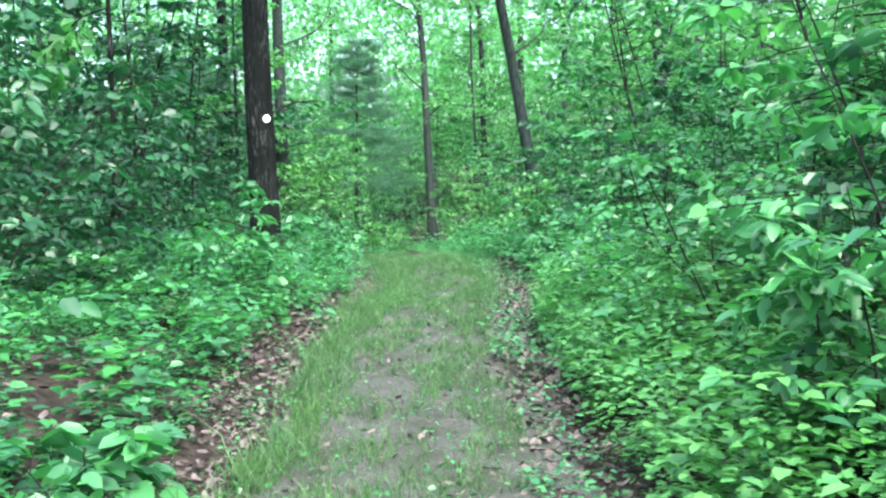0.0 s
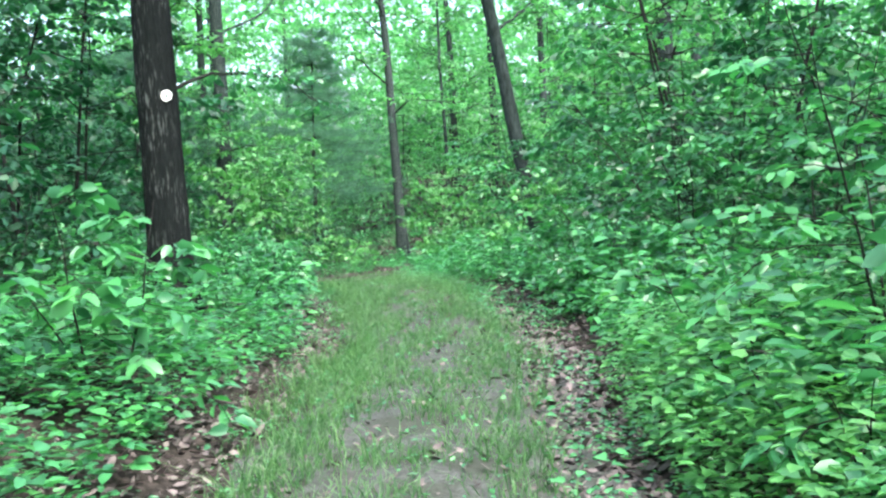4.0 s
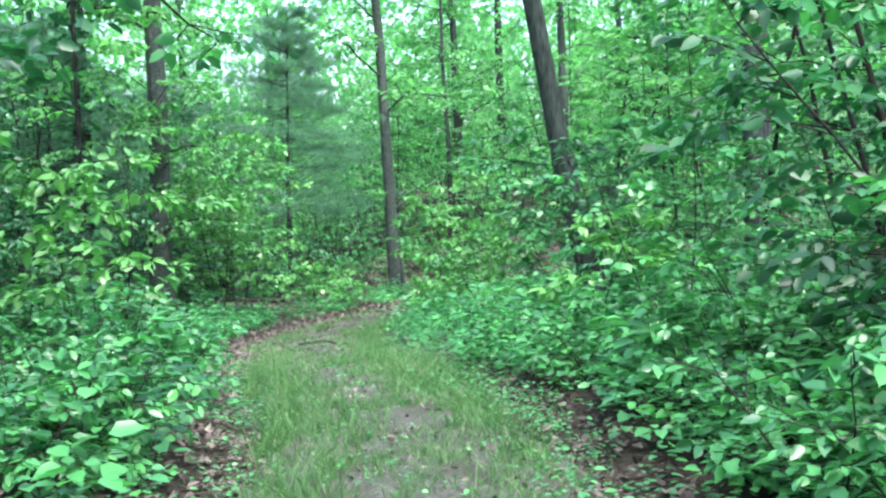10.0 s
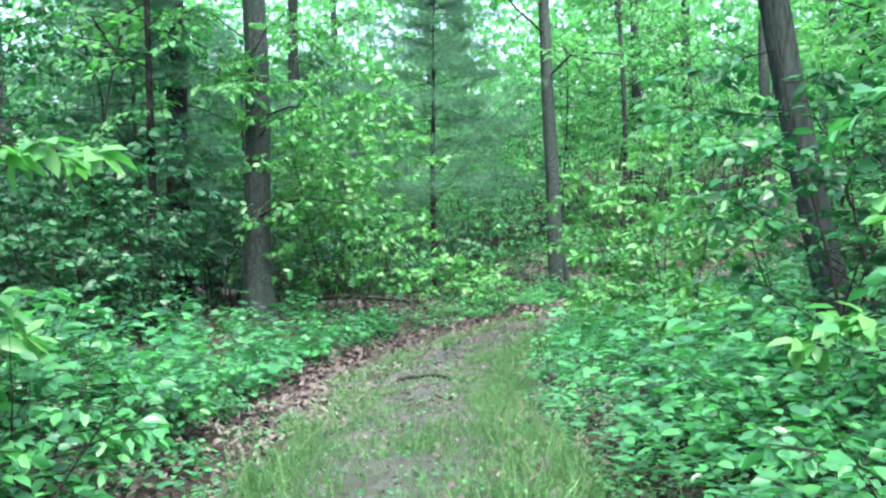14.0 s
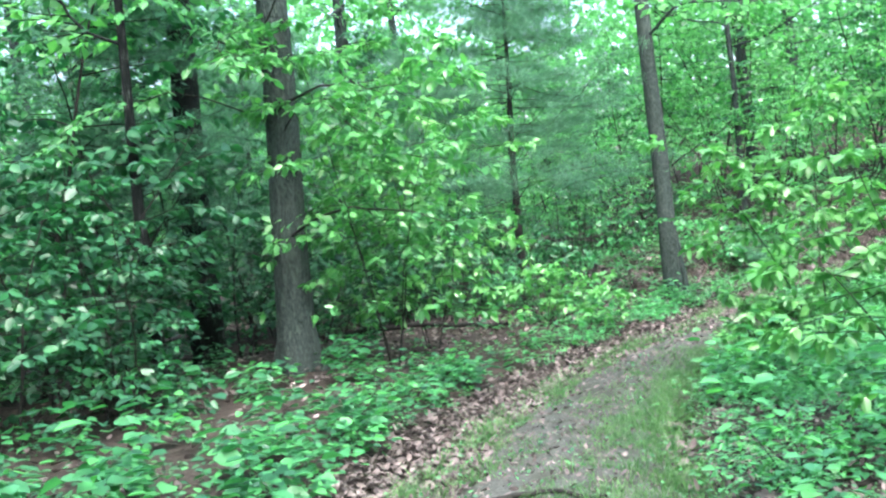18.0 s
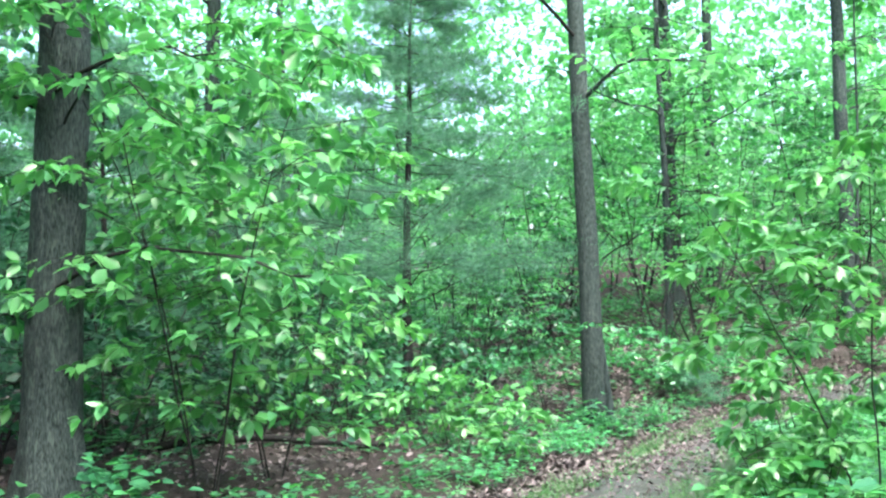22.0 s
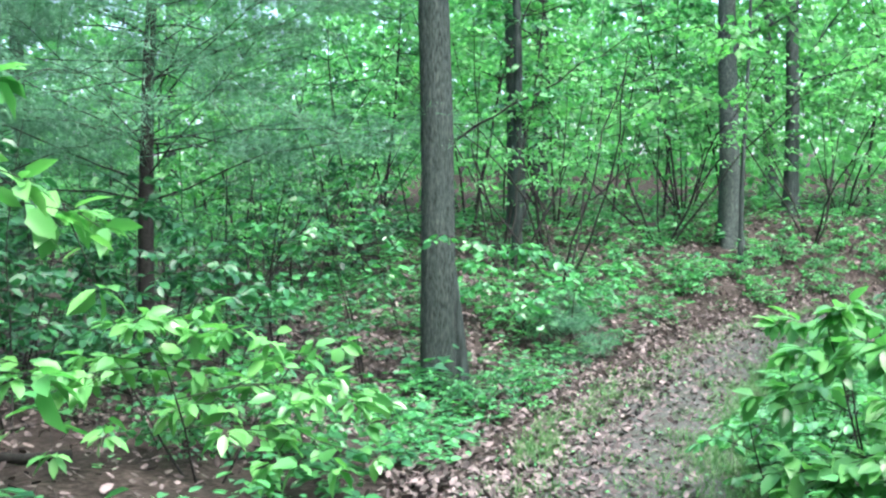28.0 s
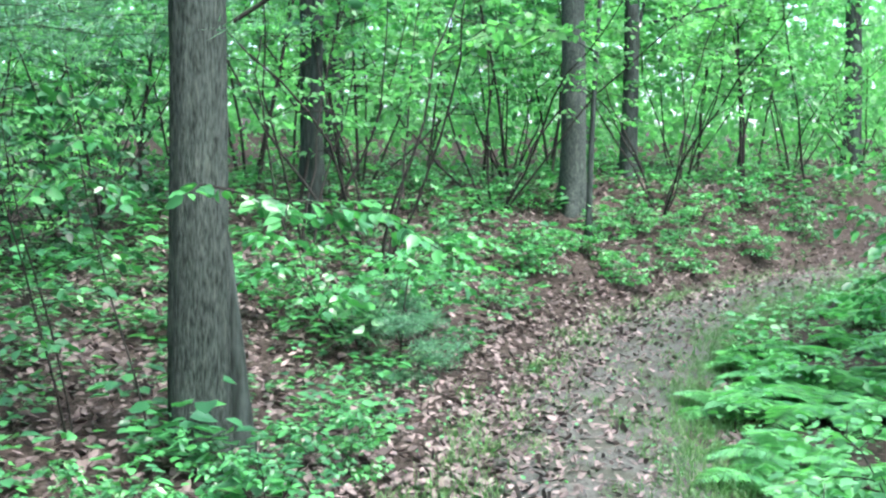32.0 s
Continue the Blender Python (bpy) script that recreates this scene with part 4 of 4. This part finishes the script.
def herbs(places, name, label, leaf, height, n_leaves, mat):
    """One sheet of low leafy plants, each a stalk and a whorl of leaves."""
    kinds = [herb(n_leaves + k % 3, height * (0.7 + 0.1 * k), leaf, rng) for k in range(8)]
    x, y = places
    z = ground_z(x, y)
    pieces = []
    turn = rng.uniform(0, 6.28, len(x))
    size = rng.uniform(0.45, 1.25, len(x)) * np.where((trail_offset(x, y)[0] < 0) & (y < 15), 0.72, 1.0) * (1 + 0.5 * wave(x, y, 1.1, 47)).clip(0.35)
    which = rng.integers(0, 8, len(x))
    for k, (v, f, s) in enumerate(kinds):
        m = which == k
        n = int(m.sum())
        if not n:
            continue
        c, sn = np.cos(turn[m]) * size[m], np.sin(turn[m]) * size[m]
        w = np.empty((n, len(v), 3))
        w[..., 0] = v[None, :, 0] * c[:, None] - v[None, :, 1] * sn[:, None] + x[m][:, None]
        w[..., 1] = v[None, :, 0] * sn[:, None] + v[None, :, 1] * c[:, None] + y[m][:, None]
        w[..., 2] = v[None, :, 2] * size[m][:, None] + z[m][:, None]
        ff = f[None] + (np.arange(n) * len(v))[:, None, None]
        pieces.append((w.reshape(-1, 3), ff.reshape(-1, 3), 0))
    return tagged(new(name, mesh_of(name, pieces, [mat])), label, "undergrowth", kind="stuff")


def low_places(count, lo, hi, a, b, thin=0.0, seed=41):
    x, y, o = on_path(count, lo, hi, a, b)
    keep = wave(x, y, 1.6, seed) + 0.5 * wave(x, y, 0.6, seed + 1) > thin
    keep &= np.hypot(x + 2.0, y - 13.6) > 0.45
    keep &= (o < 0) | (y < 23) | (y > 29) | (wave(x, y, 1.0, 50) > 0.45)
    keep &= (o > -1.9) | (y < 25.8) | (y > 39) | (wave(x, y, 1.2, 48) > 0.55)
    return x[keep], y[keep]


herbs(low_places(2200, -1, 24, -5.5, -1.2, -0.6), "undergrowth", "dense low green leafy plants beside the path", 0.09, 0.4, 8, LEAF_HERB)
# shaded floor left of the path, imitated by a darker leaf colour
herbs(low_places(4200, -1, 31, -5.5, -1.3, -0.7, 43), "undergrowth", "low leafy plants, leaf colour darkened to imitate shade", 0.075, 0.34, 9, LEAF_SHADE_TINT)
herbs(low_places(6800, -1, 31, 1.15, 5.5, -0.35, 51), "undergrowth", "dense low green leafy plants on the bank", 0.08, 0.38, 9, LEAF_HERB)
herbs(low_places(900, 3, 14.2, -3.3, -1.2, -3.0, 45), "undergrowth", "dark green leafy plants round the foot of an oak", 0.085, 0.38, 9, LEAF)
herbs(low_places(4200, 0.5, 11, 0.95, 2.8, -1.0, 57), "undergrowth", "bright small-leaved plants crowding the path", 0.043, 0.42, 16, LEAF_YOUNG)
herbs(low_places(1100, 12.5, 20.5, 1.3, 3.4, -0.8, 75), "undergrowth", "fresh green leafy plants on the bank", 0.075, 0.36, 9, LEAF_HERB)
herbs(low_places(900, -1, 24, -1.45, -0.85, 0.0, 77), "undergrowth", "small plants creeping over dead leaves at the path's rim", 0.04, 0.14, 8, LEAF_HERB)
herbs(low_places(850, -1, 20, 0.5, 1.15, 0.0, 79), "undergrowth", "small plants creeping over dead leaves at the bank's foot", 0.038, 0.14, 8, LEAF_HERB)
herbs(on_path(1500, 20, 31, 0.95, 3.4)[:2], "undergrowth", "small green plants scattered over dead leaves", 0.04, 0.16, 9, LEAF_HERB)
herbs(low_places(800, 20, 31, 1.0, 2.6, 0.0, 58), "undergrowth", "light green plants at the path's edge", 0.08, 0.42, 9, LEAF_HERB)
herbs(low_places(900, 22, 31.5, -3.6, -1.3, -0.3, 63), "undergrowth", "low green leafy plants along the bend", 0.09, 0.26, 7, LEAF_HERB)
herbs(low_places(1000, 29, 41, -2.3, -1.2, 0.1, 65), "undergrowth", "small bright leafy plants edging the path", 0.06, 0.17, 8, LEAF_HERB)
herbs(low_places(6500, 29, 50, -8, -1.3, 0.0, 61), "undergrowth", "scattered low green plants among dead leaves", 0.08, 0.2, 6, LEAF)
herbs(low_places(800, 7.5, 14.5, -3.2, -1.25, -3.0, 81), "undergrowth", "fresh green leafy plants below an oak", 0.08, 0.3, 8, LEAF_HERB)
herbs(low_places(3600, 41, 56, -12, -2.2, -0.1, 67), "undergrowth", "low green plants over the slope behind the bend", 0.1, 0.3, 6, LEAF_HERB)
herbs(low_places(3300, 28, 52, 0.85, 5, -0.15, 71), "undergrowth", "bright low plants at the edge of the path", 0.062, 0.3, 9, FERN)

# ---- wood on the ground ----
def stick(name, points, radius, label, category):
    p = np.array(points, dtype=float)
    k = np.linspace(0, 1, 10)
    q = np.stack([np.interp(k, np.linspace(0, 1, len(p)), p[:, c]) for c in range(3)], -1)
    q[:, 2] += ground_z(q[:, 0], q[:, 1])
    q[1:-1] += rng.normal(0, radius * 0.3, (8, 3))
    return tagged(new(name, smooth(mesh_of(name, [tube(q, np.linspace(radius, radius * 0.6, 10), 8)], [TWIG]))), label, category)


stick("log", ((-5.4, 36.0, 0.12), (-4.2, 36.3, 0.12), (-2.9, 36.5, 0.05)), 0.05, "dark thin fallen log among dead leaves", "log")
stick("twig", ((-1.6, 25.95, 0.03), (-1.3, 26.0, 0.05), (-0.95, 25.97, 0.04)), 0.02, "dark stick lying across the path", "stick")


stick("twig", ((-2.85, 13.95, 0.62), (-2.5, 14.0, 0.52), (-2.3, 14.05, 0.42), (-2.1, 14.05, 0.12)), 0.012, "thin bent stick leaning at an oak's foot", "stick")


# ---- ferns at the bend ----
def fern(fronds, length, label):
    root = new("fern")
    for k in range(fronds):
        a = k * 2.4 + rng.uniform(-0.3, 0.3)
        q = bent((0, 0, 0), (np.cos(a), np.sin(a), rng.uniform(0.7, 1.3)), length * rng.uniform(0.8, 1.15), 12, sag=0.14, wander=0.03)
        pieces = [tube(q, np.linspace(0.003, 0.001, 12), 3)]
        s = np.repeat(np.arange(1, 12), 2)
        side = np.tile((1.0, -1.0), 11)[:, None]
        third = (q[s] * 2 + q[s - 1]) / 3
        along = unit(q[s] - q[s - 1])
        out = unit(np.cross(along, (0, 0, 1.0))) * side + along * 0.25
        L = length * 0.3 * np.sin(np.linspace(0.5, 3.0, 12))[s].clip(0.12)
        pieces.append(leaves(q[s], out, np.tile((0, 0, 1.0), (22, 1)), L, L * 0.22, 0, plain=True))
        pieces.append(leaves(third, out, np.tile((0, 0, 1.0), (22, 1)), L, L * 0.22, 0, plain=True))
        pieces.append(leaves(third * 2 - q[s], out, np.tile((0, 0, 1.0), (22, 1)), L, L * 0.22, 0, plain=True))
        part_mesh("frond", mesh_of("frond", pieces, [FERN]), root)
    return tagged(root, label, "fern")


ferns = [fern(7, 0.6, "light green fern at the edge of the path") for _ in range(3)]
x, y, o = on_path(48, 29.5, 46, 0.95, 2.6)
near = on_path(26, 33.5, 42.5, 0.95, 2.1)
copies(ferns, [(a, b, rng.uniform(0.7, 1.2)) for a, b in zip(x, y)] + [(a, b, rng.uniform(0.75, 1.05)) for a, b in zip(near[0], near[1])], "ferns along the bend")

# ---- the marker ----
marker = new("trail_marker")
bm = bmesh.new()
bmesh.ops.create_cone(bm, cap_ends=True, segments=40, radius1=0.05, radius2=0.05, depth=0.004)
bmesh.ops.bevel(bm, geom=[e for e in bm.edges if e.is_boundary is False and abs(e.verts[0].co.z - e.verts[1].co.z) < 1e-6], offset=0.001, segments=1, affect="EDGES")
disc = part("disc", bm, PLASTIC, marker)
bark_at = np.array([v.co for v in next(c for c in marked.children if c.name.startswith("trunk")).data.vertices]) + np.array(marked.location)
near_disc = bark_at[(np.abs(bark_at[:, 0] + 2.24) < 0.055) & (np.abs(bark_at[:, 2] - 2.54) < 0.055) & (bark_at[:, 1] < 14.5)]
marker.matrix_basis = Matrix.Translation((-2.24, float(near_disc[:, 1].min()) - 0.003, 2.54)) @ Matrix.Rotation(radians(90), 4, "X")
tagged(marker, "round white plastic trail marker with a dark tree symbol", "trail marker")
bm = bmesh.new()
for x0, x1, z0, z1 in ((0.014, 0.009, -0.018, -0.004), (0.011, 0.006, -0.004, 0.008), (0.007, 0.001, 0.008, 0.021), (0.003, 0.003, -0.025, -0.018)):
    corners = [bm.verts.new((a, z, 0.0042)) for a, z in ((-x0, z0), (x0, z0), (x1, z1), (-x1, z1))]
    bm.faces.new(corners)
part("tree_symbol", bm, INK, disc, "dark green conifer printed on the disc")
for z in (0.036, -0.036):
    bm = bmesh.new()
    bmesh.ops.create_uvsphere(bm, u_segments=10, v_segments=6, radius=0.003)
    bmesh.ops.translate(bm, verts=bm.verts, vec=(0, z, 0.003))
    part("nail", bm, METAL, marker)
